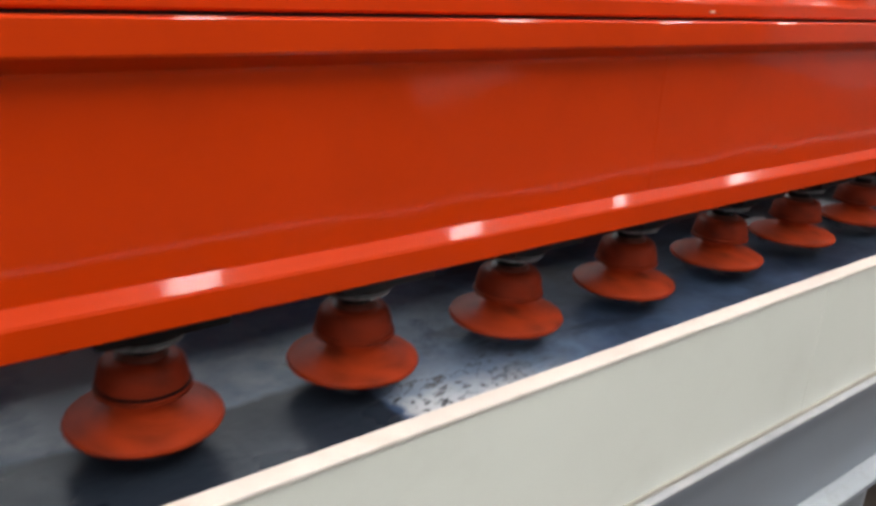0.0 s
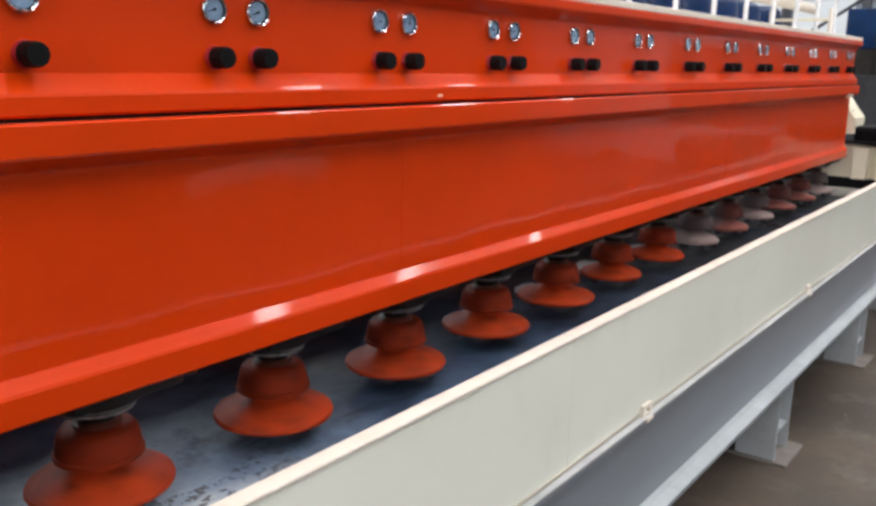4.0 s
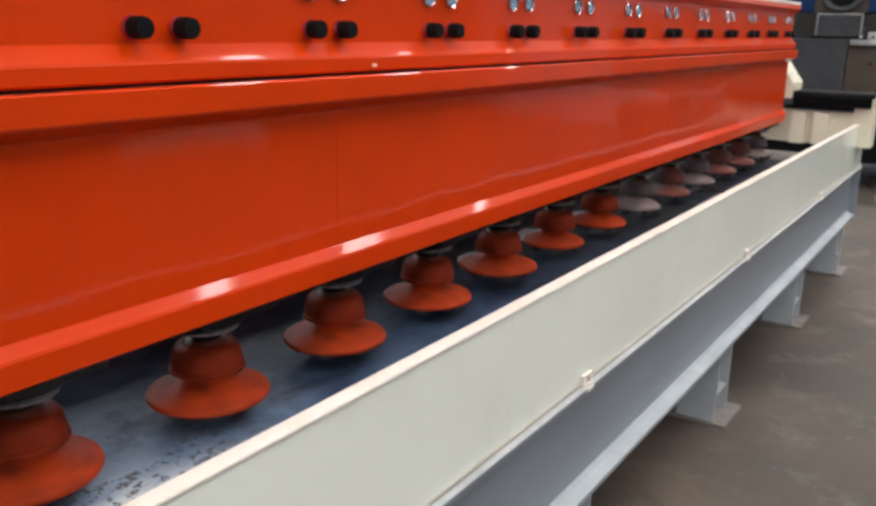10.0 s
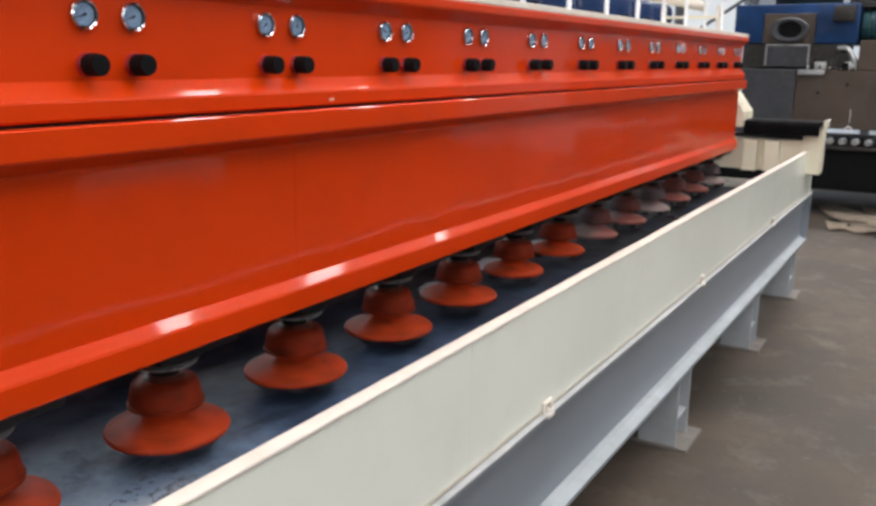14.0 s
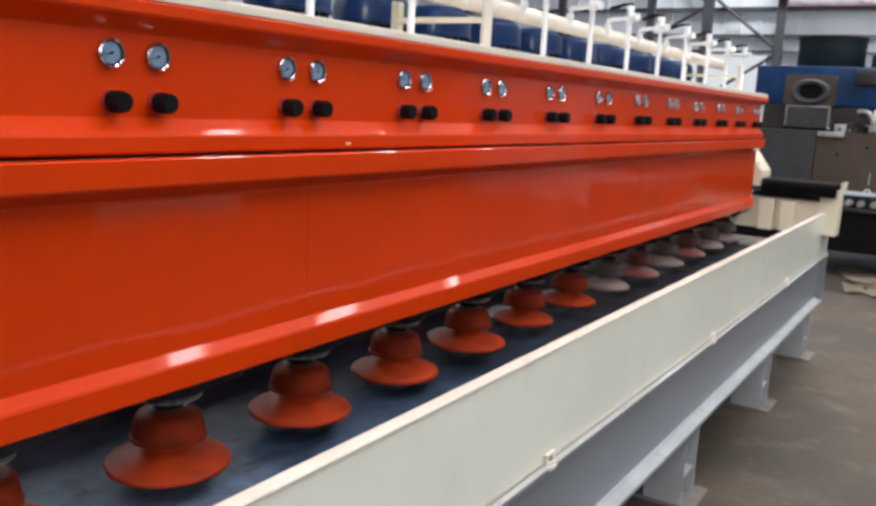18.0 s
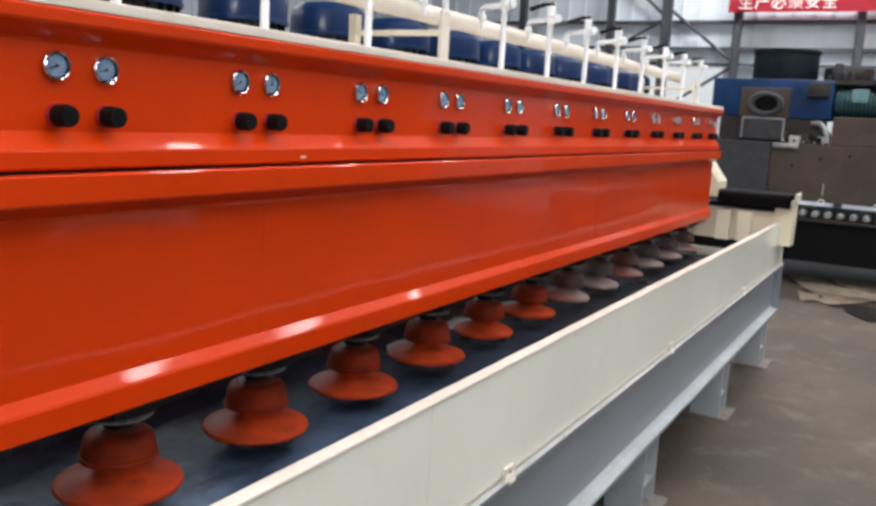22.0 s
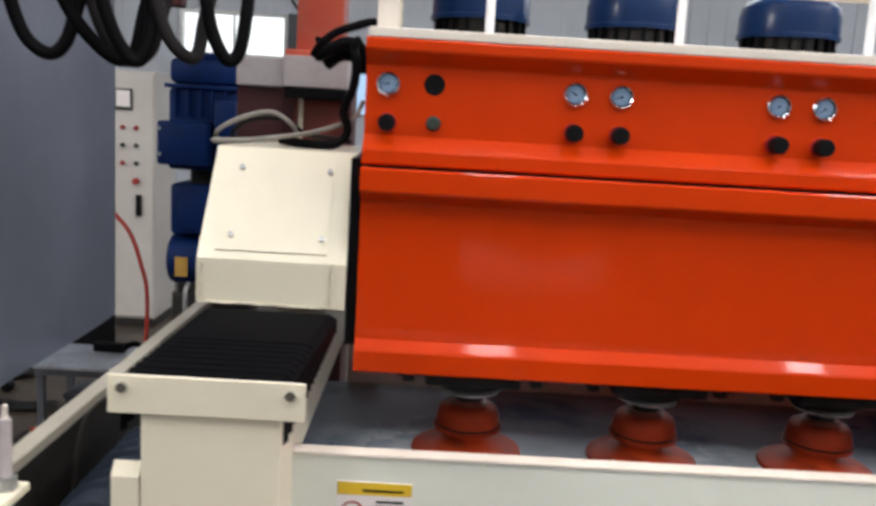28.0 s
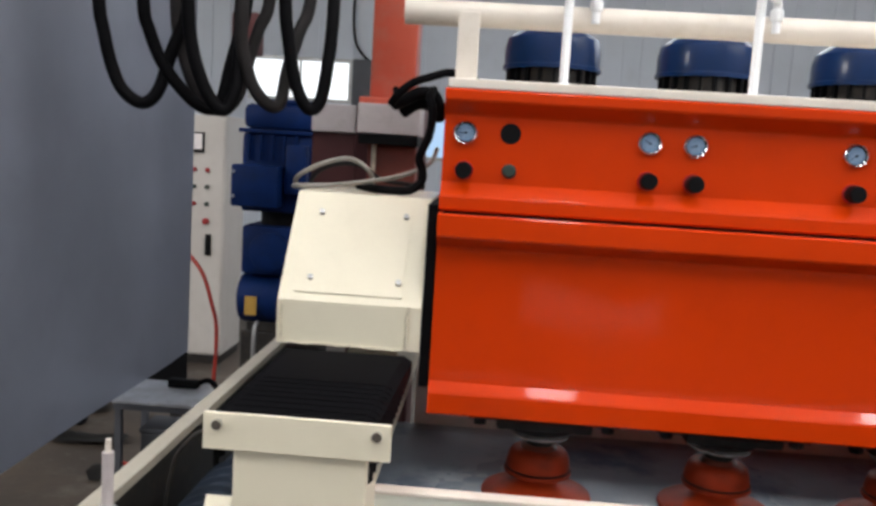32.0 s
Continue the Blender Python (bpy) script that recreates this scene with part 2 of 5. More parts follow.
DRUM = mat("dark_teal_drum_paint", (0.003, 0.01, 0.015), 0.6, var=0.15, scale=4, bump=0.05, spec=0.2, dirt=(0.014, 0.018, 0.022), dirt_amount=0.4)
BARGREY = mat("dull_cream_bar_paint", (0.38, 0.355, 0.3), 0.5, var=0.08, scale=4, bump=0.05, dirt=(0.25, 0.23, 0.2), dirt_amount=0.4)
LEDGE = mat("dusty_grey_ledge", (0.4, 0.41, 0.43), 0.5, var=0.15, scale=6, bump=0.08, dirt=(0.6, 0.58, 0.55), dirt_amount=0.6)
ROLLER = mat("dull_grey_roller_steel", (0.34, 0.34, 0.35), 0.35, 0.7, var=0.3, scale=9, bump=0.08, dirt=(0.06, 0.055, 0.05), dirt_amount=0.5)
DULLORANGE = mat("dull_orange_cover_paint", (0.42, 0.075, 0.022), 0.5, var=0.15, scale=6, bump=0.05, dirt=(0.2, 0.06, 0.03), dirt_amount=0.5)
PALETEAL = mat("pale_teal_paint", (0.12, 0.26, 0.29), 0.4, var=0.15, scale=10, bump=0.04)
DULLBLUE = mat("dusty_dark_blue_paint", (0.016, 0.026, 0.045), 0.55, var=0.3, scale=7, bump=0.08, dirt=(0.05, 0.05, 0.05), dirt_amount=0.5)
BENCHTOP = mat("scratched_steel_top", (0.5, 0.53, 0.58), 0.4, 0.5, var=0.25, scale=9, bump=0.08, dirt=(0.2, 0.2, 0.21), dirt_amount=0.5)
# red-orange paled so the colour carries the column's flare and gloss sheen
PALEDRED = mat("paled_red_orange_paint", (0.56, 0.1, 0.06), 0.3, var=0.15, scale=3, bump=0.04, coat=0.5, dirt=(0.4, 0.2, 0.16), dirt_amount=0.5)
GREYCABLE = mat("worn_grey_cable", (0.024, 0.022, 0.023), 0.6, var=0.25, scale=14, bump=0.1, spec=0.15)
HUBSHADE = mat("greasy_shaded_hub", (0.1, 0.022, 0.012), 0.4, var=0.35, scale=25, bump=0.15, dirt=(0.015, 0.012, 0.01), dirt_amount=0.8)
CABINET = mat("greyish_cabinet_paint", (0.56, 0.53, 0.5), 0.45, var=0.05, scale=3, bump=0.03, dirt=(0.4, 0.37, 0.34), dirt_amount=0.3)
DISCGREY = mat("dull_seal_steel", (0.26, 0.255, 0.245), 0.4, var=0.25, scale=20, bump=0.1, dirt=(0.03, 0.028, 0.025), dirt_amount=0.8)
GEARBLUE = mat("deep_blue_gear_paint", (0.002, 0.014, 0.075), 0.5, var=0.2, scale=7, bump=0.06, spec=0.12, dirt=(0.006, 0.012, 0.03), dirt_amount=0.5)
WELD = mat("painted_weld", (0.62, 0.57, 0.45), 0.5, var=0.2, scale=40, bump=0.3, dirt=(0.3, 0.25, 0.18), dirt_amount=0.5)
BLACKGREASE = mat("black_grease_on_iron", (0.012, 0.011, 0.01), 0.5, var=0.4, scale=25, bump=0.25, spec=0.2, dirt=(0.05, 0.04, 0.03), dirt_amount=0.4)
EDGEGLINT = mat("pale_glint_paint", (0.75, 0.45, 0.33), 0.5, var=0.1, scale=60, bump=0.1)
BELTGLINT = mat("white_belt_glint", (0.86, 0.87, 0.9), 0.2, var=0.05, scale=30, bump=0.1, coat=1.0, coat_rough=0.1)


def floor_material():
    """Worn concrete: brown-grey, with wide dark oil stains, pale dusting and hairline cracks."""
    m = mat("worn_concrete", (0.076, 0.056, 0.043), 0.62, var=0.5, scale=0.9, bump=0.3, bscale=26, dirt=(0.05, 0.043, 0.037), dirt_amount=0.8)
    n, l = m.node_tree.nodes, m.node_tree.links
    b = n["Principled BSDF"]
    col = b.inputs["Base Color"].links[0].from_socket
    tc = n.new("ShaderNodeTexCoord")
    for kind, scale, lo, hi, color, amount in (("n", 0.55, 0.54, 0.66, (0.045, 0.037, 0.031), 0.6), ("n", 1.9, 0.52, 0.6, (0.052, 0.042, 0.035), 0.5), ("n", 3.5, 0.53, 0.68, (0.165, 0.148, 0.128), 0.5), ("n", 13, 0.58, 0.66, (0.045, 0.038, 0.032), 0.5), ("n", 19, 0.62, 0.68, (0.16, 0.145, 0.125), 0.45), ("v", 0.45, 0.0, 0.004, (0.04, 0.035, 0.03), 0.25)):
        if kind == "n":
            t = n.new("ShaderNodeTexNoise")
            t.inputs["Detail"].default_value, t.inputs["Roughness"].default_value = 9, 0.65
            out = t.outputs[0]
        else:
            t = n.new("ShaderNodeTexVoronoi")
            t.feature = "DISTANCE_TO_EDGE"
            out = t.outputs["Distance"]
        t.inputs["Scale"].default_value = scale
        l.new(tc.outputs["Object"], t.inputs["Vector"])
        r = n.new("ShaderNodeMapRange")
        r.inputs[1].default_value, r.inputs[2].default_value = lo, hi
        r.inputs[3].default_value, r.inputs[4].default_value = (amount, 0) if kind == "v" else (0, amount)
        l.new(out, r.inputs[0])
        x = n.new("ShaderNodeMix")
        x.data_type = "RGBA"
        x.inputs[7].default_value = (*color, 1)
        l.new(r.outputs[0], x.inputs[0])
        l.new(col, x.inputs[6])
        col = x.outputs[2]
    l.new(col, b.inputs["Base Color"])
    return m


FLOOR = floor_material()


def belt_material():
    """Dark rubber belt with dried pale slurry and black specks."""
    m = bpy.data.materials.new("slurry_stained_belt")
    m.use_nodes = True
    n, l = m.node_tree.nodes, m.node_tree.links
    b = n["Principled BSDF"]
    tc = n.new("ShaderNodeTexCoord")

    def noise_mask(scale, lo, hi, detail=6, rough=0.6):
        t = n.new("ShaderNodeTexNoise")
        t.inputs["Scale"].default_value, t.inputs["Detail"].default_value, t.inputs["Roughness"].default_value = scale, detail, rough
        l.new(tc.outputs["Object"], t.inputs["Vector"])
        r = n.new("ShaderNodeMapRange")
        r.inputs[1].default_value, r.inputs[2].default_value = lo, hi
        l.new(t.outputs[0], r.inputs[0])
        return r.outputs[0]

    def mix(fac, a, bb):
        x = n.new("ShaderNodeMix")
        x.data_type = "RGBA"
        l.new(fac, x.inputs[0])
        for i, v in ((6, a), (7, bb)):
            if isinstance(v, tuple):
                x.inputs[i].default_value = (*v, 1)
            else:
                l.new(v, x.inputs[i])
        return x.outputs[2]

    slurry = noise_mask(1.7, 0.36, 0.58, 4)
    c = mix(slurry, (0.05, 0.085, 0.16), (0.17, 0.25, 0.37))
    c = mix(noise_mask(9, 0.52, 0.64, 6, 0.7), c, (0.06, 0.1, 0.195))
    c = mix(noise_mask(34, 0.67, 0.71, 3), c, (0.015, 0.017, 0.022))
    # a wet dark end of the belt with a ragged edge, and a patch of drier slurry beside it
    sep = n.new("ShaderNodeSeparateXYZ")
    l.new(tc.outputs["Object"], sep.inputs[0])

    def line(kx, ky, k0, width, ragged):
        """1 where kx*x + ky*y > k0, with a ragged edge."""
        a = n.new("ShaderNodeMath")
        a.operation = "MULTIPLY_ADD"
        a.inputs[1].default_value, a.inputs[2].default_value = kx, -k0
        l.new(sep.outputs[0], a.inputs[0])
        b2 = n.new("ShaderNodeMath")
        b2.operation = "MULTIPLY_ADD"
        b2.inputs[1].default_value = ky
        l.new(sep.outputs[1], b2.inputs[0])
        l.new(a.outputs[0], b2.inputs[2])
        c2 = n.new("ShaderNodeMath")
        c2.operation = "MULTIPLY_ADD"
        c2.inputs[1].default_value = ragged
        l.new(noise_mask(7, 0.3, 0.7), c2.inputs[0])
        l.new(b2.outputs[0], c2.inputs[2])
        r2 = n.new("ShaderNodeMapRange")
        r2.inputs[1].default_value, r2.inputs[2].default_value = ragged / 2, ragged / 2 + width
        l.new(c2.outputs[0], r2.inputs[0])
        return r2.outputs[0]

    def both(u, v):
        a = n.new("ShaderNodeMath")
        a.operation = "MULTIPLY"
        l.new(u, a.inputs[0])
        l.new(v, a.inputs[1])
        return a.outputs[0]

    pale = both(line(1, 0, 1.575, 0.03, 0.06), both(line(-1, 0, -2.1, 0.3, 0.2), line(0, -1, -0.22, 0.12, 0.12)))
    c = mix(pale, c, (0.17, 0.225, 0.32))
    white = both(pale, line(0, -1, -0.05, 0.07, 0.09))
    c = mix(white, c, (0.48, 0.5, 0.53))
    c = mix(both(both(pale, line(0, -1, -0.13, 0.05, 0.1)), noise_mask(62, 0.54, 0.6, 3)), c, (0.035, 0.037, 0.045))
    # pale slurry at this end, lightened further for daylight missing under the beam
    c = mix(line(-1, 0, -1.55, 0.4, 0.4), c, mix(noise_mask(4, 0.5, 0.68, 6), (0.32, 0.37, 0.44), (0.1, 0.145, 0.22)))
    # darker in two steps further along the belt
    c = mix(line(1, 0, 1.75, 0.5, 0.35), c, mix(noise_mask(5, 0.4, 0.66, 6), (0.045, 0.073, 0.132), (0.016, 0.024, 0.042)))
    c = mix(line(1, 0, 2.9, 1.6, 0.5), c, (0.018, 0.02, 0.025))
    c = mix(line(1, 0, 7.15, 0.05, 0.1), c, (0.2, 0.185, 0.15))
    # dark wet streaks dragged along the belt
    mp = n.new("ShaderNodeMapping")
    mp.inputs["Rotation"].default_value = (0, 0, radians(-24))
    mp.inputs["Scale"].default_value = (1.3, 7.0, 1.0)
    l.new(tc.outputs["Object"], mp.inputs["Vector"])
    st = n.new("ShaderNodeTexNoise")
    st.inputs["Scale"].default_value, st.inputs["Detail"].default_value = 1.6, 7
    l.new(mp.outputs[0], st.inputs["Vector"])
    sr = n.new("ShaderNodeMapRange")
    sr.inputs[1].default_value, sr.inputs[2].default_value, sr.inputs[4].default_value = 0.55, 0.63, 0.8
    l.new(st.outputs[0], sr.inputs[0])
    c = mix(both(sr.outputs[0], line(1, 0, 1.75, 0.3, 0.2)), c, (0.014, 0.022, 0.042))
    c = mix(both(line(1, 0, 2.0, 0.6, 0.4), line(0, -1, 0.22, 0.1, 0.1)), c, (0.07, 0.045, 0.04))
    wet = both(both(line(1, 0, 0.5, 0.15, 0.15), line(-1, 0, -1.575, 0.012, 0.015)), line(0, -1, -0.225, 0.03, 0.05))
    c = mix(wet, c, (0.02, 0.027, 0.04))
    l.new(c, b.inputs["Base Color"])
    r = n.new("ShaderNodeMapRange")
    r.inputs[3].default_value, r.inputs[4].default_value = 0.25, 0.55
    l.new(slurry, r.inputs[0])
    l.new(r.outputs[0], b.inputs["Roughness"])
    b.inputs["Specular IOR Level"].default_value = 0.22
    bp = n.new("ShaderNodeBump")
    bp.inputs["Strength"].default_value, bp.inputs["Distance"].default_value = 0.25, 0.004
    l.new(noise_mask(40, 0.2, 0.8), bp.inputs["Height"])
    l.new(bp.outputs[0], b.inputs["Normal"])
    return m


BELT = belt_material()


def head_material(name, bare, paint=(0.40, 0.042, 0.01), grime=(0.09, 0.016, 0.008), metal=(0.44, 0.39, 0.385), rough=0.5):
    """Red-orange head paint with dark rubbed rings; bare: how much of the turn is worn to pale metal."""
    m = bpy.data.materials.new(name)
    m.use_nodes = True
    n, l = m.node_tree.nodes, m.node_tree.links
    b = n["Principled BSDF"]
    tc = n.new("ShaderNodeTexCoord")
    sep = n.new("ShaderNodeSeparateXYZ")
    l.new(tc.outputs["Object"], sep.inputs[0])
    no = n.new("ShaderNodeTexNoise")
    no.inputs["Scale"].default_value, no.inputs["Detail"].default_value = 22, 6
    l.new(tc.outputs["Object"], no.inputs["Vector"])
    r = n.new("ShaderNodeMapRange")
    r.inputs[1].default_value, r.inputs[2].default_value = 0.46, 0.72
    r.inputs[4].default_value = 0.75
    l.new(no.outputs[0], r.inputs[0])
    mx = n.new("ShaderNodeMix")
    mx.data_type = "RGBA"
    mx.inputs[6].default_value, mx.inputs[7].default_value = (*paint, 1), (*grime, 1)
    l.new(r.outputs[0], mx.inputs[0])
    col = mx.outputs[2]
    if bare:
        at = n.new("ShaderNodeMath")
        at.operation = "ADD"
        l.new(sep.outputs[0], at.inputs[0])
        s2 = n.new("ShaderNodeMath")
        s2.operation = "MULTIPLY"
        s2.inputs[1].default_value = 0.06
        l.new(no.outputs[0], s2.inputs[0])
        l.new(s2.outputs[0], at.inputs[1])
        rm = n.new("ShaderNodeMapRange")
        rm.inputs[1].default_value, rm.inputs[2].default_value = bare - 0.02, bare + 0.05
        l.new(at.outputs[0], rm.inputs[0])
        m2 = n.new("ShaderNodeMix")
        m2.data_type = "RGBA"
        m2.inputs[7].default_value = (*metal, 1)
        l.new(rm.outputs[0], m2.inputs[0])
        l.new(col, m2.inputs[6])
        col = m2.outputs[2]
        mm = n.new("ShaderNodeMath")
        mm.operation = "MULTIPLY"
        mm.inputs[1].default_value = 0.2
        l.new(rm.outputs[0], mm.inputs[0])
        l.new(mm.outputs[0], b.inputs["Metallic"])
    l.new(col, b.inputs["Base Color"])
    b.inputs["Roughness"].default_value = rough
    b.inputs["Specular IOR Level"].default_value = 0.12
    bp = n.new("ShaderNodeBump")
    bp.inputs["Strength"].default_value, bp.inputs["Distance"].default_value = 0.2, 0.004
    l.new(no.outputs[0], bp.inputs["Height"])
    l.new(bp.outputs[0], b.inputs["Normal"])
    return m


HEADRED = head_material("red_head_paint", 0)
HEADWORN = head_material("half_worn_head_paint", -0.02, (0.27, 0.09, 0.075), (0.14, 0.06, 0.054), (0.3, 0.23, 0.225))
# caps: greasy paint, darkened below the brims to include the beam's shade
CAPRED = head_material("greasy_shaded_cap_paint", 0, (0.23, 0.024, 0.006), (0.03, 0.008, 0.005), rough=0.6)
CAPWORN = head_material("half_worn_greasy_shaded_cap", -0.02, (0.14, 0.042, 0.034), (0.04, 0.022, 0.022), (0.1, 0.075, 0.078), 0.6)

# ---- mesh helpers ----


def box(bm, x0, x1, y0, y1, z0, z1, bevel=0.0):
    v = bmesh.ops.create_cube(bm, size=1.0)["verts"]
    bmesh.ops.scale(bm, vec=(x1 - x0, y1 - y0, z1 - z0), verts=v)
    bmesh.ops.translate(bm, vec=((x0 + x1) / 2, (y0 + y1) / 2, (z0 + z1) / 2), verts=v)
    if bevel:
        es = list({e for q in v for e in q.link_edges})
        bmesh.ops.bevel(bm, geom=es, offset=bevel, segments=2, affect="EDGES", profile=0.5)
    return bm


def cyl(bm, p, q, r, seg=20, r2=None, bevel=0.0):
    p, q = Vector(p), Vector(q)
    d = q - p
    m = Matrix.Translation((p + q) / 2) @ d.to_track_quat("Z", "Y").to_matrix().to_4x4()
    v = bmesh.ops.create_cone(bm, cap_ends=True, segments=seg, radius1=r, radius2=r if r2 is None else r2, depth=d.length, matrix=m)["verts"]
    if bevel:
        es = [e for e in {e for w in v for e in w.link_edges} if len(e.link_faces) == 2 and any(len(f.verts) > 4 for f in e.link_faces)]
        bmesh.ops.bevel(bm, geom=es, offset=bevel, segments=2, affect="EDGES", profile=0.5)
    return bm


def lathe(bm, rings, seg=36, m=None):
    """Turns (radius, height) pairs about z."""
    m = m or Matrix()
    rows = []
    for r, z in rings:
        if r < 1e-6:
            rows.append([bm.verts.new(m @ Vector((0, 0, z)))])
        else:
            rows.append([bm.verts.new(m @ Vector((r * math.cos(2 * math.pi * i / seg), r * math.sin(2 * math.pi * i / seg), z))) for i in range(seg)])
    for a, b in zip(rows, rows[1:]):
        for i in range(seg):
            j = (i + 1) % seg
            if len(a) == 1 and len(b) > 1:
                bm.faces.new((a[0], b[j], b[i]))
            elif len(b) == 1 and len(a) > 1:
                bm.faces.new((a[i], a[j], b[0]))
            elif len(a) > 1:
                bm.faces.new((a[i], a[j], b[j], b[i]))
    return bm


def prism(bm, profile, x0, x1):
    """A closed (y, z) outline pulled along x."""
    a = [bm.verts.new((x0, y, z)) for y, z in profile]
    b = [bm.verts.new((x1, y, z)) for y, z in profile]
    n = len(profile)
    bm.faces.new(a), bm.faces.new(b[::-1])
    for i in range(n):
        bm.faces.new((a[(i + 1) % n], a[i], b[i], b[(i + 1) % n]))
    return bm


def tube(bm, pts, r, seg=12):
    pts = [Vector(p) for p in pts]
    rows, up = [], Vector((0.13, 0.21, 0.97))
    for i, p in enumerate(pts):
        d = (pts[min(i + 1, len(pts) - 1)] - pts[max(i - 1, 0)]).normalized()
        s = d.cross(up).normalized()
        u = s.cross(d)
        up = u
        rows.append([bm.verts.new(p + r * (math.cos(2 * math.pi * k / seg) * s + math.sin(2 * math.pi * k / seg) * u)) for k in range(seg)])
    for a, b in zip(rows, rows[1:]):
        for k in range(seg):
            bm.faces.new((a[k], a[(k + 1) % seg], b[(k + 1) % seg], b[k]))
    bm.faces.new(rows[0][::-1]), bm.faces.new(rows[-1])
    return bm


def curve(pts, n=8):
    """Points of a smooth line through the given ones."""
    p = [Vector(q) for q in pts]
    p = [2 * p[0] - p[1]] + p + [2 * p[-1] - p[-2]]
    out = []
    for a, b, c, d in zip(p, p[1:], p[2:], p[3:]):
        for i in range(n):
            t = i / n
            out.append(0.5 * (2 * b + (c - a) * t + (2 * a - 5 * b + 4 * c - d) * t * t + (3 * b - a - 3 * c + d) * t ** 3))
    return out + [p[-2]]


def mesh(name, bm, material, smooth=True, angle=35):
    bmesh.ops.recalc_face_normals(bm, faces=bm.faces)
    me = bpy.data.meshes.new(name)
    if smooth:
        for fc in bm.faces:
            fc.smooth = True
        for e in bm.edges:
            e.smooth = len(e.link_faces) == 2 and e.calc_face_angle(3) < radians(angle)
    bm.to_mesh(me)
    bm.free()
    me.materials.append(material)
    return me


def part(name, bm, material, parent, label="", smooth=True):
    ob = new(name, mesh(name, bm, material, smooth))
    ob.parent = parent
    if parent.type == "EMPTY":
        ob.matrix_parent_inverse = Matrix.Translation(-parent.location)
    if label:
        ob["label"] = label
    return ob


def share(name, me, parent, m, label=""):
    """Another part on the same mesh."""
    ob = new(name, me)
    ob.parent = parent
    if parent.type == "EMPTY":
        ob.matrix_parent_inverse = Matrix.Translation(-parent.location)
    ob.matrix_basis = m
    if label:
        ob["label"] = label
    return ob


def thing(name, label, category, group="", kind="", at=(0, 0, 0)):
    ob = new(name)
    ob.location = at
    return tagged(ob, label, category, group, kind)


def solid(name, bm, material, label, category, group="", kind="", smooth=True):
    ob = new(name, mesh(name, bm, material, smooth))
    return tagged(ob, label, category, group, kind)


def B():
    return bmesh.new()

# ---- hall ----
X0, X1, Y0, Y1 = -8.5, 16.0, -7.8, 8.6
solid("floor", box(B(), X0 - 4, X1 + 4, Y0 - 12, Y1 + 4, -0.2, 0.0), FLOOR, "worn brown-grey concrete workshop floor with stains", "floor", kind="structure", smooth=False)


def cladding(name, horizontal, at, a0, a1, z0, z1, material, label, holes=(), pitch=0.22):
    """Ribbed sheet wall; horizontal is the axis it runs along; holes are (a0, a1, z0, z1)."""
    bm = B()
    cuts = sorted({a0, a1, *(h[0] for h in holes), *(h[1] for h in holes)})

    def bar(u0, u1, d0, d1, w0, w1):
        if horizontal == "y":
            box(bm, at + d0, at + d1, u0, u1, w0, w1)
        else:
            box(bm, u0, u1, at + d0, at + d1, w0, w1)

    for u0, u1 in zip(cuts, cuts[1:]):
        gaps = sorted((h[2], h[3]) for h in holes if h[0] <= u0 and h[1] >= u1)
        z = z0
        for g0, g1 in gaps + [(z1, z1)]:
            if g0 > z + 1e-4:
                bar(u0, u1, 0.0, 0.12, z, g0)
                k = math.ceil(u0 / pitch)
                while k * pitch + 0.05 < u1:
                    if k * pitch > u0:
                        bar(k * pitch, k * pitch + 0.05, -0.028, -0.0005, z + 0.002, g0 - 0.002)
                    k += 1
            z = g1
    return solid(name, bm, material, label, "wall", kind="structure", smooth=False)


cladding("wall_east", "y", X1, Y0, Y1, 0, ROOF, CLAD, "pale ribbed sheet-metal end wall of the workshop", holes=((1.95, 4.7, 0.0, 2.82), (-4.7, -3.4, 1.02, 2.08)), pitch=0.3)
solid("backdrop", box(B(), X1 + 1.2, X1 + 1.22, -9.5, -2.0, 0.0, 5.2), YARD, "bright yard outside the side window of the end wall", "daylight", kind="structure", smooth=False)
solid("backdrop", box(B(), X1 + 1.2, X1 + 1.22, 0.5, 6.5, 0.0, 5.2), HAZE, "bright daylight outside the open end doors", "daylight", kind="structure", smooth=False)
cladding("wall_north", "x", Y1, X0, X1, 0, ROOF, CLADBLUE, "blue-grey ribbed sheet-metal side wall with high windows", holes=((-3.0, -1.7, 2.27, 2.8), (-6.0, -4.0, 2.42, 2.86), (-0.95, -0.4, 1.64, 2.3), (-3, 11, 4.3, 5.7)))
cladding("wall_south", "x", Y0 - 0.12, X0, X1, 0, ROOF, CLADDARK, "unseen ribbed wall coloured dark for reflections, with a row of high windows", holes=((-1.4, 12.2, 3.9, 5.3), (0.5, 2.1, 0.0, 0.18), (7.4, 9.7, 0.0, 0.2)), pitch=0.3)
solid("backdrop", box(B(), -0.5, 11.5, Y0 - 1.4, Y0 - 1.38, 0.0, 1.2), SUNLIT, "sunlit yard beyond the slightly raised shutters", "daylight", kind="structure", smooth=False)
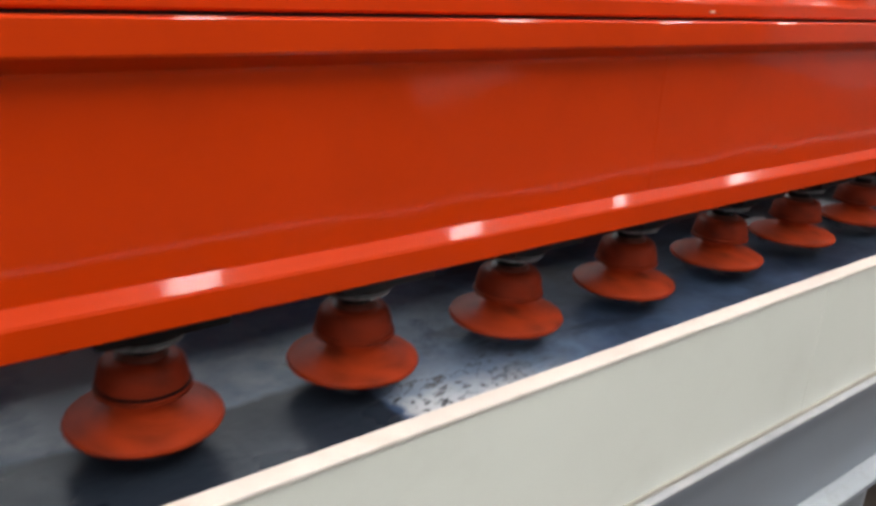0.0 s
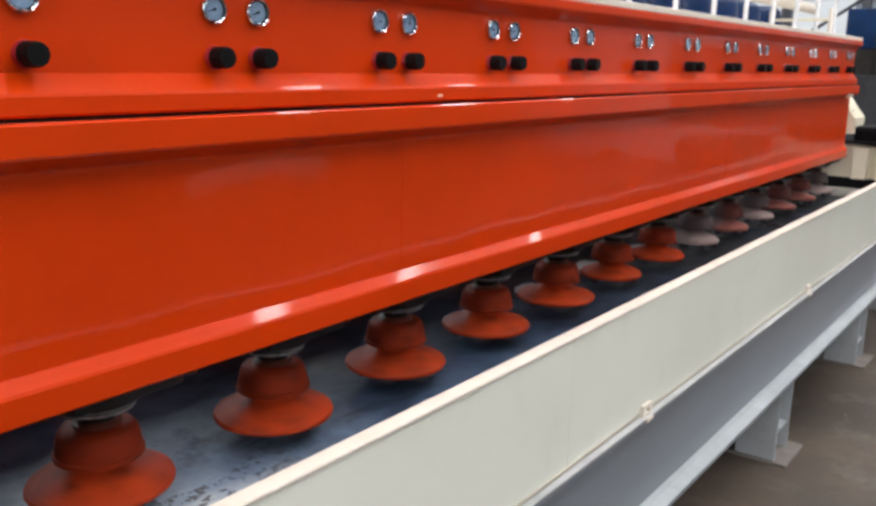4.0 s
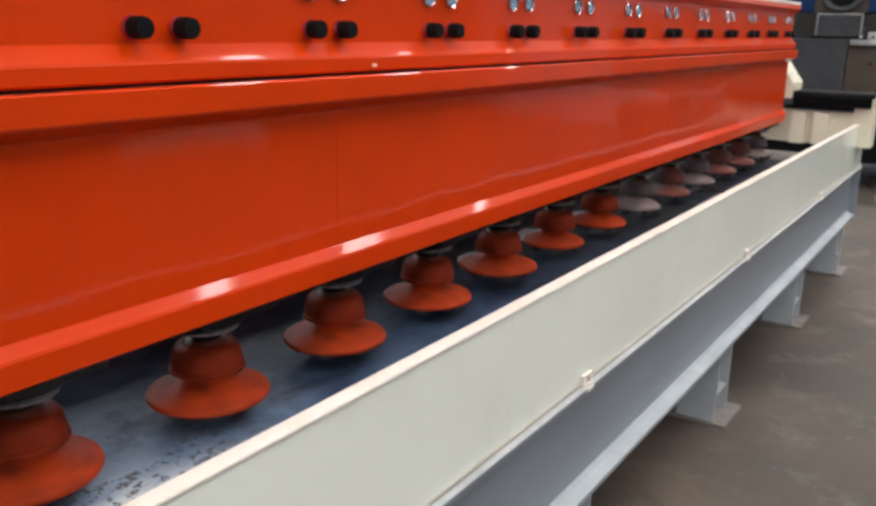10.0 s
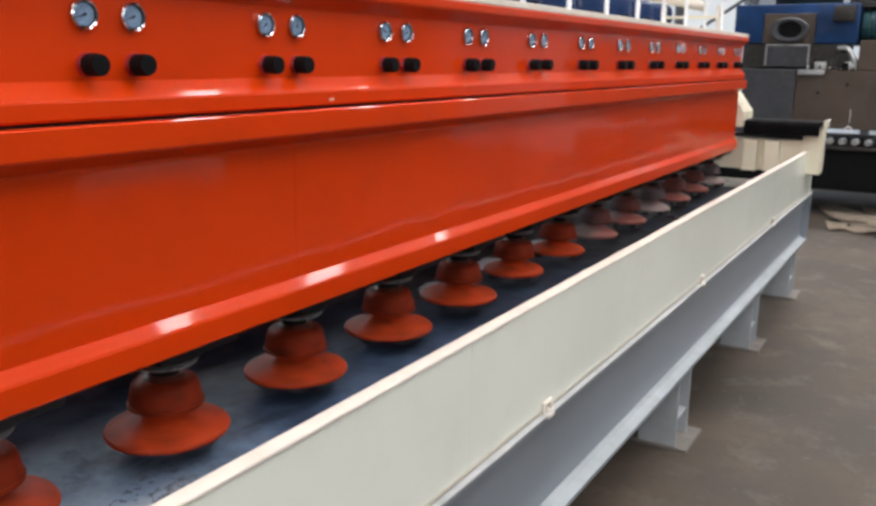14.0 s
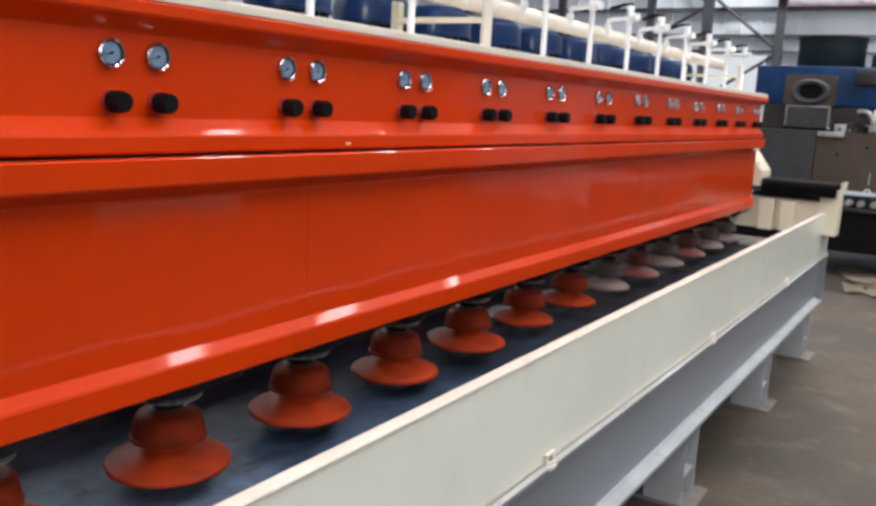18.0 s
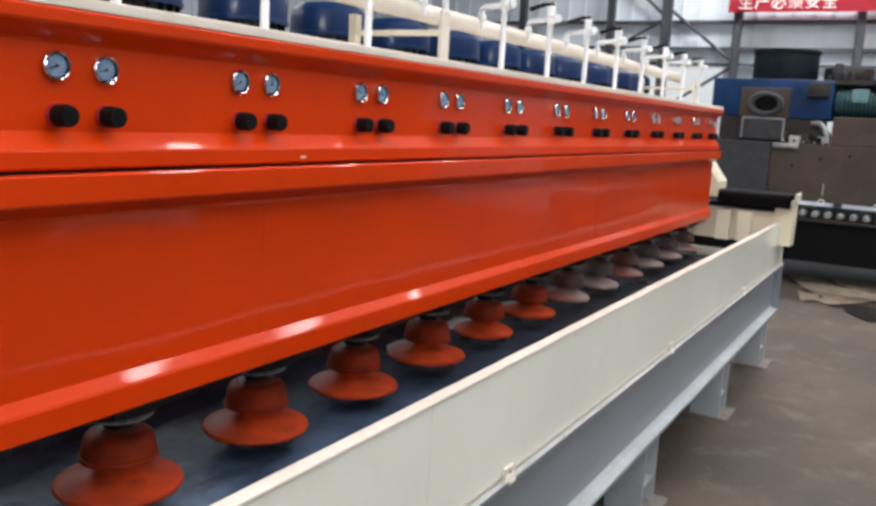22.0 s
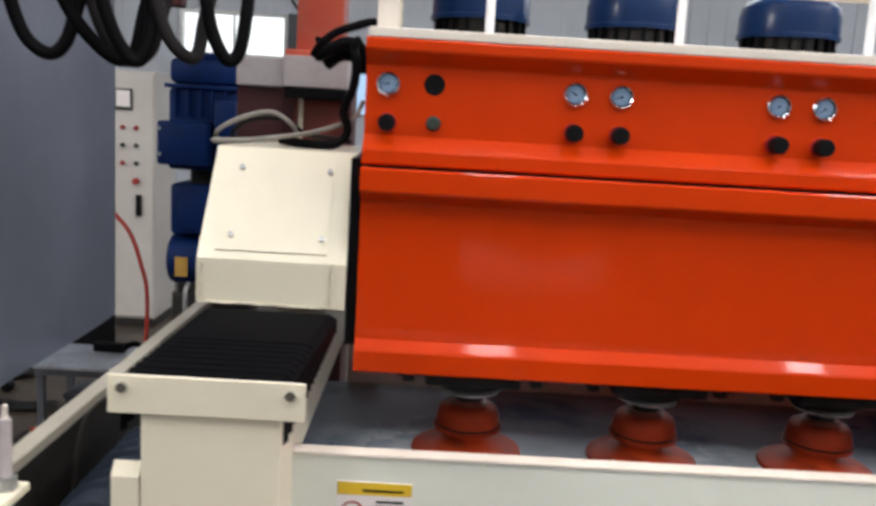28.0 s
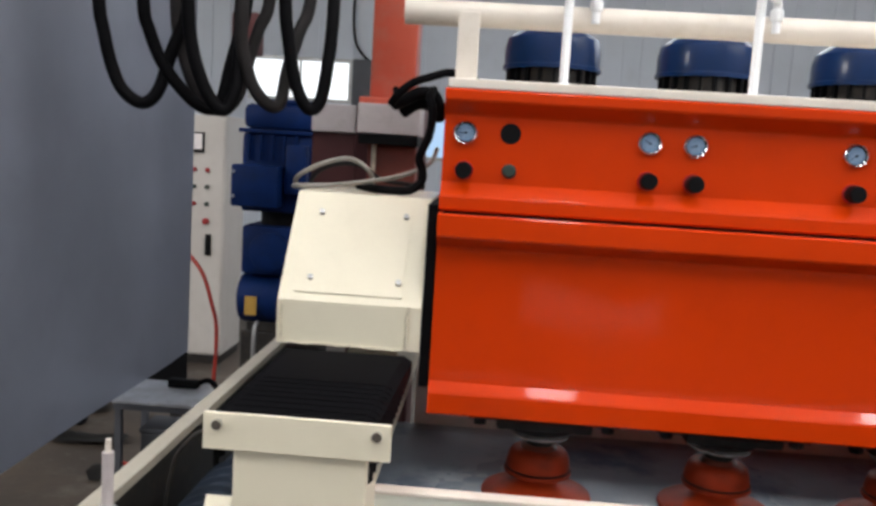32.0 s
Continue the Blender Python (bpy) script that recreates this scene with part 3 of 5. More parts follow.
cladding("wall_west", "y", X0 - 0.12, Y0, Y1, 0, ROOF, CLADBLUE, "blue-grey ribbed wall with a wide high opening", holes=((-7.2, -2.0, 2.8, 5.7),), pitch=0.3)


def roof():
    bm = B()
    edges = [X0]
    for s in SKYLIGHTS:
        edges += [s - 0.24, s + 0.24]
    edges.append(X1)
    for i in range(0, len(edges), 2):
        box(bm, edges[i], edges[i + 1], Y0, Y1, ROOF, ROOF + 0.1)
    for s in SKYLIGHTS:
        box(bm, s - 0.24, s + 0.24, Y0, -5.2, ROOF, ROOF + 0.1)
        box(bm, s - 0.24, s + 0.24, 2.8, Y1, ROOF, ROOF + 0.1)
    for k in range(9):
        x = X0 + 1.2 + k * 2.9
        box(bm, x - 0.08, x + 0.08, Y0, Y1, ROOF - 0.35, ROOF - 0.002)
    for y in (-6.6, 5.2, 7.4):
        box(bm, X0, X1, y - 0.04, y + 0.04, ROOF - 0.2, ROOF - 0.004)
    return solid("ceiling", bm, ROOFPAINT, "unseen sheet roof coloured dark for reflections, with steel beams and skylight strips", "roof", kind="structure", smooth=False)


roof()


def window(name, x0, x1, z0, z1, bars, pane=None):
    w = thing(name, "bright daylit window in the sheet-metal wall", "window", kind="structure", at=(x0, Y1, z0))
    bm = B()
    for a, b, c, d in ((x0, x1, z0, z0 + 0.04), (x0, x1, z1 - 0.04, z1), (x0, x0 + 0.04, z0 + 0.04, z1 - 0.04), (x1 - 0.04, x1, z0 + 0.04, z1 - 0.04)):
        box(bm, a, b, Y1 - 0.03, Y1 + 0.06, c, d)
    part("window_frame", bm, GALV, w, smooth=False)
    for i in range(bars):
        a, b = x0 + 0.04 + (x1 - x0 - 0.08) * i / bars, x0 + 0.04 + (x1 - x0 - 0.08) * (i + 1) / bars
        part("mullion", box(B(), b - 0.02, b, Y1 - 0.02, Y1 + 0.04, z0 + 0.04, z1 - 0.04), GALV, w, smooth=False)
        part("pane", box(B(), a, b - 0.02, Y1 + 0.05, Y1 + 0.056, z0 + 0.04, z1 - 0.04), pane or DAY, w, smooth=False)


window("window_1", -3.0, -1.7, 2.27, 2.8, 2)
window("window_2", -6.0, -4.0, 2.42, 2.86, 3)
window("window_3", -3, 11, 4.3, 5.7, 10)
window("window_4", -0.95, -0.4, 1.64, 2.3, 1, BLUESKY)


def column(x, y, w, label):
    c = thing("steel_column", label, "column", "columns of the hall", at=(x, y, 0))
    part("web", box(B(), x - 0.006, x + 0.006, y - w / 2 + 0.012, y + w / 2 - 0.012, 0.02, ROOF - 0.36), GIRT, c, smooth=False)
    for s in (-1, 1):
        part("flange", box(B(), x - w / 2, x + w / 2, y + s * w / 2 - 0.006, y + s * w / 2 + 0.006, 0.02, ROOF - 0.36), GIRT, c, smooth=False)
    part("base_plate", box(B(), x - w * 0.8, x + w * 0.8, y - w * 0.8, y + w * 0.8, 0.0, 0.02), GIRT, c, smooth=False)


for y in (3.9, 2.91, 1.725, -0.11, -3.2, 5.6):
    column(X1 - 0.3, y, 0.14 if y == 2.91 else 0.115, "dark grey steel I-section column by the end wall")
for z in (2.86, 3.12, 3.56, 4.5):
    solid("girt", box(B(), X1 - 0.16, X1 - 0.04, Y0, Y1, z - 0.024, z + 0.024), GIRT, "dark grey horizontal wall rail of the end wall", "wall rail", "wall rails", smooth=False)


def brace(y0, z0, y1, z1):
    bm = B()
    cyl(bm, (X1 - 0.21, y0, z0), (X1 - 0.21, y1, z1), 0.028, 10)
    solid("brace", bm, GIRT, "dark thin diagonal wind brace by the end wall", "brace", "wind braces")


brace(2.85, 3.74, 1.8, 2.92)
brace(2.97, 3.6, 3.85, 3.1)
brace(2.97, 3.65, 3.8, 4.4)
brace(1.8, 2.8, 2.7, 2.2)


def banner():
    b = thing("banner", "red cloth banner with white Chinese characters on the end wall", "banner", at=(X1 - 0.45, 1.95, 3.67))
    bm = B()
    n = 40
    vs = []
    for i in range(n + 1):
        y = 1.87 - 6.2 * i / n
        w = 0.012 * math.sin(i * 1.3)
        vs.append([bm.verts.new((X1 - 0.45 + w, y, 3.67)), bm.verts.new((X1 - 0.45 - w, y, 4.15))])
    for a, c in zip(vs, vs[1:]):
        bm.faces.new((a[0], c[0], c[1], a[1]))
    r = bmesh.ops.solidify(bm, geom=bm.faces[:], thickness=0.006)
    part("cloth", bm, REDCLOTH, b)
    for y in (1.725, -0.11, -3.2):
        part("tie", box(B(), X1 - 0.436, X1 - 0.35, y - 0.015, y + 0.015, 4.08, 4.11), GIRT, b, "dark tie to the column", smooth=False)
    for i, ch in enumerate("生产必须安全"):
        cu = bpy.data.curves.new("character", "FONT")
        cu.body, cu.size, cu.extrude = ch, 0.232, 0.002
        cu.align_x = "CENTER"
        tmp = new("character_curve", cu)
        me = bpy.data.meshes.new_from_object(tmp.evaluated_get(bpy.context.evaluated_depsgraph_get()))
        bpy.data.objects.remove(tmp)
        me.materials.append(WHITEPRINT)
        ob = new("character", me)
        ob.parent = b
        ob.matrix_parent_inverse = Matrix.Translation(-b.location)
        ob.matrix_basis = pose(X1 - 0.48, 1.6 - 0.25 * i, 3.735, 90, 0, -90)


banner()

# ---- conveyor ----
RY = -0.435          # outer face of the front side rail
conveyor = thing("conveyor", "long conveyor bed with pale rails, blue-grey beams and a slurry-stained belt", "conveyor", at=(3.6, 0.2, 0))
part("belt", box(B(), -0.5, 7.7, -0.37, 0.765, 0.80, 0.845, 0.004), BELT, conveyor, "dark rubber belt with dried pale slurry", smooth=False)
RAILCUTS = [-0.15, 2.37, 4.87, 7.62]
for a, b in zip(RAILCUTS, RAILCUTS[1:]):
    for y0, y1, lip, top in ((RY, RY + 0.006, RY + 0.03, 1.116), (0.83, 0.836, 0.81, 1.056)):
        rail = part("side_rail", box(B(), a + 0.0003, b - 0.0003, y0, y1, 0.797, top, 0.0015), RAILPAINT if y0 < 0 else RAILTOP, conveyor, "glossy pale grey side rail plate", smooth=False)
        part("rail_edge", box(B(), a, b, min(y0 - 0.004, lip), max(y1 + 0.004, lip), top + 0.0005, top + 0.008, 0.002), RAILTOP, rail, "cream folded top edge", smooth=False)
for y, s in ((RY - 0.0005, -1), (0.8365, 1)):
    part("trim_bar", box(B(), -0.5, 7.65, min(y, y + s * 0.005), max(y, y + s * 0.005), 0.8005, 0.81, 0.001), BARGREY, conveyor, "cream angle bar along the rail foot", smooth=False)
    part("ledge_strip", box(B(), -0.5, 7.6, min(y, y + s * 0.021), max(y, y + s * 0.021), 0.795, 0.8, 0.001), LEDGE, conveyor, "dusty pale ledge under the rail", smooth=False)
part("bed_ledge", box(B(), -0.5, 7.65, 0.767, 0.8285, 0.80, 0.843, 0.002), GREY, conveyor, "dusty grey ledge beside the belt", smooth=False)
ZB, ZT, BEAMX = 0.438, 0.7945, 7.56      # foot, top and end of the long beams
for s, yw, yo in ((-1, -0.404, -0.454), (1, 0.80, 0.85)):
    w, f = -0.010 * s, 0.012
    bm = prism(B(), [(yo, ZB), (yw + w, ZB), (yw + w, ZT), (yo, ZT), (yo, ZT - f), (yw, ZT - f), (yw, ZB + f + 0.02), (yw + s * 0.012, ZB + f + 0.008), (yo, ZB + f)], -0.52, BEAMX)
    beam = part("long_beam", bm, GREY, conveyor, "blue-grey steel channel beam", smooth=False)
    # light on the flange top, painted as a thin paler strip
    lit_strip = prism(B(), [(yw + s * 0.0005, ZB + f + 0.021), (yw + s * 0.0125, ZB + f + 0.009), (yo, ZB + f + 0.001), (yo, ZB + f + 0.0025), (yw + s * 0.0135, ZB + f + 0.011), (yw + s * 0.0015, ZB + f + 0.0245)], -0.51, BEAMX - 0.01)
    part("flange_lit_strip", lit_strip, LITGREY, beam, "paler strip painting the light on the beam flange", smooth=False)
    for x in (-0.532, BEAMX + 0.0005):
        part("end_plate", box(B(), x, x + 0.0115, min(yo, yw + w), max(yo, yw + w), ZB, ZT, 0.001), GREY, beam, "blue-grey end plate of the beam", smooth=False)
LEGX = [-0.35, 1.22, 2.83, 4.43, 6.04, 7.43]


def leg(lx, y0, y1):
    """H-section leg with a stiffener box near the floor and a wide base plate."""
    t, d, yc = 0.011, 0.2, (y0 + y1) / 2
    top = ZB - 0.001
    # flanges and stiffener use the paler paint: their light is in the colour
    g = part("leg", box(B(), lx, lx + t, y0, y1, 0.0145, top, 0.002), LITGREY, conveyor, "blue-grey H-section steel leg", smooth=False)
    part("flange", box(B(), lx + d - t, lx + d, y0, y1, 0.0145, top, 0.002), LITGREY, g, smooth=False)
    part("web", box(B(), lx + t + 0.0003, lx + d - t - 0.0003, yc - 0.005, yc + 0.005, 0.0145, top), GREY, g, smooth=False)
    part("stiffener", box(B(), lx + t + 0.0003, lx + d - t - 0.0003, y0 + 0.008, yc - 0.0055, 0.13, 0.142, 0.001), LITGREY, g, smooth=False)
    part("base_plate", box(B(), lx - 0.012, lx + 0.27, y0 - 0.055, y1 + 0.04, 0.0, 0.014, 0.002), PLATE, g, "dusty steel base plate", smooth=False)


for lx in LEGX:
    leg(lx, -0.386, -0.212)
    leg(lx, 0.65, 0.83)
    part("cross_beam", box(B(), lx + 0.03, lx + 0.14, -0.393, 0.789, 0.62, 0.74), GREY, conveyor, smooth=False)


def latch_mesh():
    bm = B()
    for a, b, c, d in ((-0.028, 0.028, 0.03, 0.042), (-0.028, 0.028, -0.008, 0.006), (-0.028, -0.014, 0.006, 0.03), (0.014, 0.028, 0.006, 0.03)):
        box(bm, a, b, -0.016, -0.002, c, d, 0.001)
    box(bm, -0.02, 0.02, -0.03, -0.012, -0.022, -0.006, 0.002)
    return mesh("latch", bm, RAILTOP)


LATCH = latch_mesh()
for x in (1.15, 2.788, 4.43, 6.07):
    share("latch", LATCH, conveyor, pose(x, RY - 0.004, 0.803) @ Matrix.Diagonal((1.0, 0.7, 0.72, 1)), "small white metal toggle latch")


def sticker():
    s = thing("warning_label", "yellow and white printed warning label stuck on the rail", "label", at=(0.02, RY, 0.98))
    y = RY - 0.003
    part("sheet", box(B(), -0.046, 0.09, y, RY - 0.0005, 0.981, 1.069), WHITEPRINT, s, smooth=False)
    part("header", box(B(), -0.046, 0.09, y - 0.001, y - 0.0002, 1.045, 1.069), YELLOW, s, "yellow warning strip", smooth=False)
    bm = B()
    lathe(bm, [(0.0175, 0), (0.0215, 0), (0.0215, 0.0008), (0.0175, 0.0008), (0.0175, 0)], 28, pose(-0.018, y, 1.011, 90))
    prism(bm, [(y - 0.0009, 1.0), (y - 0.0002, 1.0), (y - 0.0002, 1.004), (y - 0.0009, 1.004)], -0.031, -0.005)
    part("prohibition_ring", bm, REDBTN, s, "red prohibition ring")
    for z, a, b in ((1.054, 0.0, 0.075), (1.033, 0.025, 0.075), (1.022, 0.02, 0.07), (1.01, 0.008, 0.082), (1.0, 0.008, 0.08), (0.991, 0.008, 0.06)):
        part("print_bar", box(B(), a, b, y - 0.0012, y - 0.0003 - (0.001 if z > 1.05 else 0), z - 0.003, z + 0.002), BLACK, s, smooth=False)


sticker()



# white patches stand in for daylight reflected by the wet belt
def patch(x, y, w, d, a):
    rp = random.Random(int(x * 100))
    bm = B()
    vs = []
    for i in range(14):
        th = 2 * math.pi * i / 14
        q = Matrix.Rotation(a, 3, "Z") @ Vector((w * math.cos(th) * rp.uniform(0.8, 1.1), d * math.sin(th) * rp.uniform(0.75, 1.15), 0))
        vs.append(bm.verts.new((x + q.x, y + q.y, 0.8455)))
    top = bmesh.ops.extrude_face_region(bm, geom=[bm.faces.new(vs)])["geom"]
    bmesh.ops.translate(bm, vec=(0, 0, 0.004), verts=[g for g in top if isinstance(g, bmesh.types.BMVert)])
    part("glint_patch", bm, BELTGLINT, conveyor, "white patch painted for daylight glinting on the wet belt", smooth=False)


patch(4.05, 0.4, 0.12, 0.06, 0.25)
patch(4.55, 0.39, 0.1, 0.055, 0.25)
patch(3.56, 0.41, 0.09, 0.035, 0.2)

# ---- polishing machine ----
BX0, BX1 = -0.062, 6.93
machine = thing("polishing_machine", "long glossy orange multi-head stone polishing machine over the conveyor", "machine", at=(3.4, 0.35, 0.9))
CUTS = [BX0, 2.42, 4.72, BX1]
UP = [(0.0, 1.688), (-0.029, 1.659), (-0.031, 1.654), (-0.031, 1.6275), (-0.026, 1.623), (0.9, 1.623), (0.9, 1.896), (-0.034, 1.896), (-0.038, 1.892), (-0.038, 1.873), (-0.035, 1.868), (-0.004, 1.8435), (0.0, 1.838)]
LOWCUTS = [BX0, 2.296, 4.6, BX1]
LOW = [(-0.047, 1.6165), (-0.050, 1.6135), (-0.050, 1.567), (-0.047, 1.563), (-0.002, 1.538), (0.0, 1.531), (0.0, 1.221), (-0.020, 1.2015), (-0.023, 1.196), (-0.023, 1.15), (-0.019, 1.1465), (0.34, 1.1465), (0.34, 1.6165)]
for a, b in zip(CUTS, CUTS[1:]):
    part("upper_casing", prism(B(), UP, a, b), ORANGE, machine, "orange folded-steel gauge panel section", smooth=False)
for a, b in zip(LOWCUTS, LOWCUTS[1:]):
    part("lower_casing", prism(B(), LOW, a, b), ORANGE, machine, "orange folded-steel skirt section", smooth=False)
for x in LOWCUTS[1:-1]:
    part("weld_seam", box(B(), x - 0.008, x + 0.008, -0.0012, 0.004, 1.23, 1.534, 0.001), ORANGE, machine, "painted weld seam", smooth=False)
part("joint_strip", box(B(), BX0 + 0.01, BX1 - 0.01, -0.02, 0.88, 1.6167, 1.6228), BLACK, machine, "dark joint between the casings", smooth=False)
# a highlight on the casing edge, built as a small pale bump
part("edge_glint", box(B(), 2.382, 2.4, -0.0328, -0.0305, 1.634, 1.64, 0.0008), EDGEGLINT, machine, "small pale highlight painted on the casing edge", smooth=False)
part("top_plate", box(B(), BX0 + 0.005, BX1 - 0.005, -0.036, 0.9, 1.8963, 1.918, 0.003), RAILTOP, machine, "pale cream top plate", smooth=False)


def gauge_meshes():
    turn = pose(0, 0, 0, 90)
    bez = lathe(B(), [(0.0, 0.0), (0.026, 0.0), (0.0265, 0.004), (0.0265, 0.009), (0.024, 0.012), (0.0215, 0.010), (0.0212, 0.0065)], 32, turn)
    fac = lathe(B(), [(0.0, 0.0068), (0.0188, 0.0066)], 32, turn)
    rim = lathe(B(), [(0.0189, 0.0066), (0.019, 0.0076), (0.0213, 0.0074)], 32, turn)
    dial = B()
    for i in range(11):
        a = radians(-135 + 27 * i)
        c, s = math.sin(a), math.cos(a)
        v = [turn @ Vector((c * r + s * w, s * r - c * w, 0.0071)) for r, w in ((0.0125, -0.0006), (0.0125, 0.0006), (0.0158, 0.0006), (0.0158, -0.0006))]
        dial.faces.new([dial.verts.new(q) for q in v])
    bmesh.ops.solidify(dial, geom=dial.faces[:], thickness=0.0003)
    nee = B()
    box(nee, -0.0009, 0.0009, -0.0082, -0.0076, -0.004, 0.013)
    cyl(nee, (0, -0.0073, 0), (0, -0.0092, 0), 0.0028, 12)
    return mesh("bezel", bez, CHROME), mesh("face", fac, FACE), mesh("rim", rim, BLACK), mesh("scale", dial, BLACK, False), mesh("needle", nee, BLACK)


GBEZ, GFACE, GRIM, GSCALE, GNEEDLE = gauge_meshes()


def knob_meshes():
    m = pose(0, 0, 0, 90)
    bm = B()
    seg = 40
    rows = []
    for r, z in ((0.0195, 0.008), (0.0195, 0.037), (0.0175, 0.041), (0.0, 0.041)):
        rows.append((r, z))
    lathe(bm, [(0.0, 0.008)] + rows, seg, m)
    for v in bm.verts:
        q = m.inverted() @ v.co
        rr = math.hypot(q.x, q.y)
        if rr > 0.018 and round(math.atan2(q.y, q.x) / (2 * math.pi / seg)) % 2:
            q.x, q.y = q.x * 0.93, q.y * 0.93
            v.co = m @ q
    ring = lathe(B(), [(0.0, 0), (0.0212, 0.0), (0.0212, 0.005), (0.0195, 0.0078), (0.0, 0.0078)], 28, m)
    return mesh("knob", bm, BLACK, angle=25), mesh("collar", ring, REDRING)


KNOB, COLLAR = knob_meshes()
GSHIFT = {0: 0.038, 7: -0.01, 8: -0.006}
rnd = random.Random(4)
for k in range(16):
    cx = 0.45 * k + GSHIFT.get(k, 0)
    for s in (-1, 1):
        x = cx + s * 0.0507
        if k == 0 and s == 1:
            bm = lathe(B(), [(0.0, -0.001), (0.023, -0.001), (0.0235, 0.0006), (0.0, 0.0006)], 28, pose(x, -0.0005, 1.803, 90))
            part("empty_gauge_hole", bm, BLACK, machine, "black round hole where a gauge is missing")
            bm = lathe(B(), [(0.0, 0.0), (0.0165, 0.0), (0.0165, 0.006), (0.012, 0.012), (0.0, 0.012)], 24, pose(x + 0.002, -0.0005, 1.719, 90))
            part("green_plug", bm, GREENP, machine, "grey-green plug without its knob")
            continue
        g = share("gauge", GBEZ, machine, pose(x, -0.0005, 1.80), "round chrome pressure gauge")
        share("face", GFACE, g, Matrix())
        share("rim", GRIM, g, Matrix(), "black inner rim")
        share("scale", GSCALE, g, Matrix())
        share("needle", GNEEDLE, g, pose(0, 0, 0, 0, rnd.choice((-110, -95, -60, -125, 20)), 0))
        kx = x + 0.001
        kn = share("knob", KNOB, machine, pose(kx, -0.0005, 1.716), "black ribbed regulator knob")
        share("collar", COLLAR, kn, Matrix(), "red collar")

# under-beam brackets, discs and heads
HX, HY = 0.22, 0.167


def bracket_mesh():
    bm = B()
    box(bm, -0.115, 0.115, -0.125, 0.13, 1.1, 1.146, 0.008)
    cyl(bm, (0, 0, 1.075), (0, 0, 1.101), 0.088, 28, bevel=0.006)
    for s in (-1, 1):
        box(bm, min(s * 0.1, s * 0.185), max(s * 0.1, s * 0.185), -0.11, 0.1, 1.116, 1.1455, 0.006)
        for v in (-0.085, 0.02):
            cyl(bm, (s * 0.155, v, 1.1), (s * 0.155, v, 1.118), 0.017, 6, bevel=0.003)
    return mesh("bracket", bm, BLACKGREASE)


BRACKET = bracket_mesh()
DISC = mesh("seal_disc", lathe(B(), [(0.0, 1.056), (0.06, 1.056), (0.074, 1.059), (0.076, 1.064), (0.06, 1.069), (0.05, 1.0745), (0.0, 1.0748)], 30), DISCGREY)
for k in range(16):
    br = share("bracket", BRACKET, machine, pose(HX + 0.45 * k, HY, 0), "black greasy spindle bracket")
    share("seal_disc", DISC, br, Matrix(), "pale seal disc")

CAP = [(0.0, 1.024), (0.05, 1.0235), (0.06, 1.022), (0.068, 1.018), (0.0735, 1.011), (0.077, 1.0), (0.0795, 0.988), (0.0815, 0.9765), (0.0816, 0.9755), (0.0805, 0.9745), (0.0803, 0.9735), (0.0803, 0.97), (0.0808, 0.9692), (0.0845, 0.9688), (0.0855, 0.968), (0.0857, 0.9625), (0.085, 0.9605), (0.0838, 0.96), (0.06, 0.9585), (0.0475, 0.9575), (0.0445, 0.9555), (0.0443, 0.948)]
BRIM = [(0.0445, 0.948), (0.047, 0.942), (0.055, 0.9365), (0.07, 0.931), (0.09, 0.925), (0.112, 0.9185), (0.13, 0.9115), (0.138, 0.907), (0.1405, 0.9005), (0.138, 0.895), (0.13, 0.892), (0.0, 0.892)]


def head_meshes(material, top, wide=1.0):
    cap = lathe(B(), [(r, z - 0.9) for r, z in CAP], 44)
    brim = lathe(B(), [(min(r, 0.06) + max(r - 0.06, 0) * wide, z - 0.9) for r, z in BRIM], 44)
    return mesh("cap", cap, top), mesh("brim", brim, material)


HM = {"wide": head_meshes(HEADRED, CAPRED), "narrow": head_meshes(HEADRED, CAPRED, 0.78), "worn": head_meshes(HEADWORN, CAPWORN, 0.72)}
SHAFT = mesh("shaft", cyl(B(), (0, 0, 0.124), (0, 0, 0.168), 0.034, 24), BLACKGREASE)
# hub plate coloured dark to carry the beam's shade on the cap top
HUB = mesh("hub", lathe(B(), [(0.0, 0.1242), (0.038, 0.1238), (0.046, 0.1225), (0.046, 0.128), (0.04, 0.1335), (0.0, 0.1355)], 36), HUBSHADE)
RING = mesh("groove_ring", lathe(B(), [(0.0802, 0.0695), (0.0826, 0.07), (0.0826, 0.0738), (0.0802, 0.0742)], 40), BLACK)


def block_mesh():
    bm = B()
    box(bm, 0.075, 0.112, -0.016, 0.016, -0.03, -0.0085, 0.004)
    return mesh("abrasive_block", bm, SLATE)


BLOCK = block_mesh()
heads = []
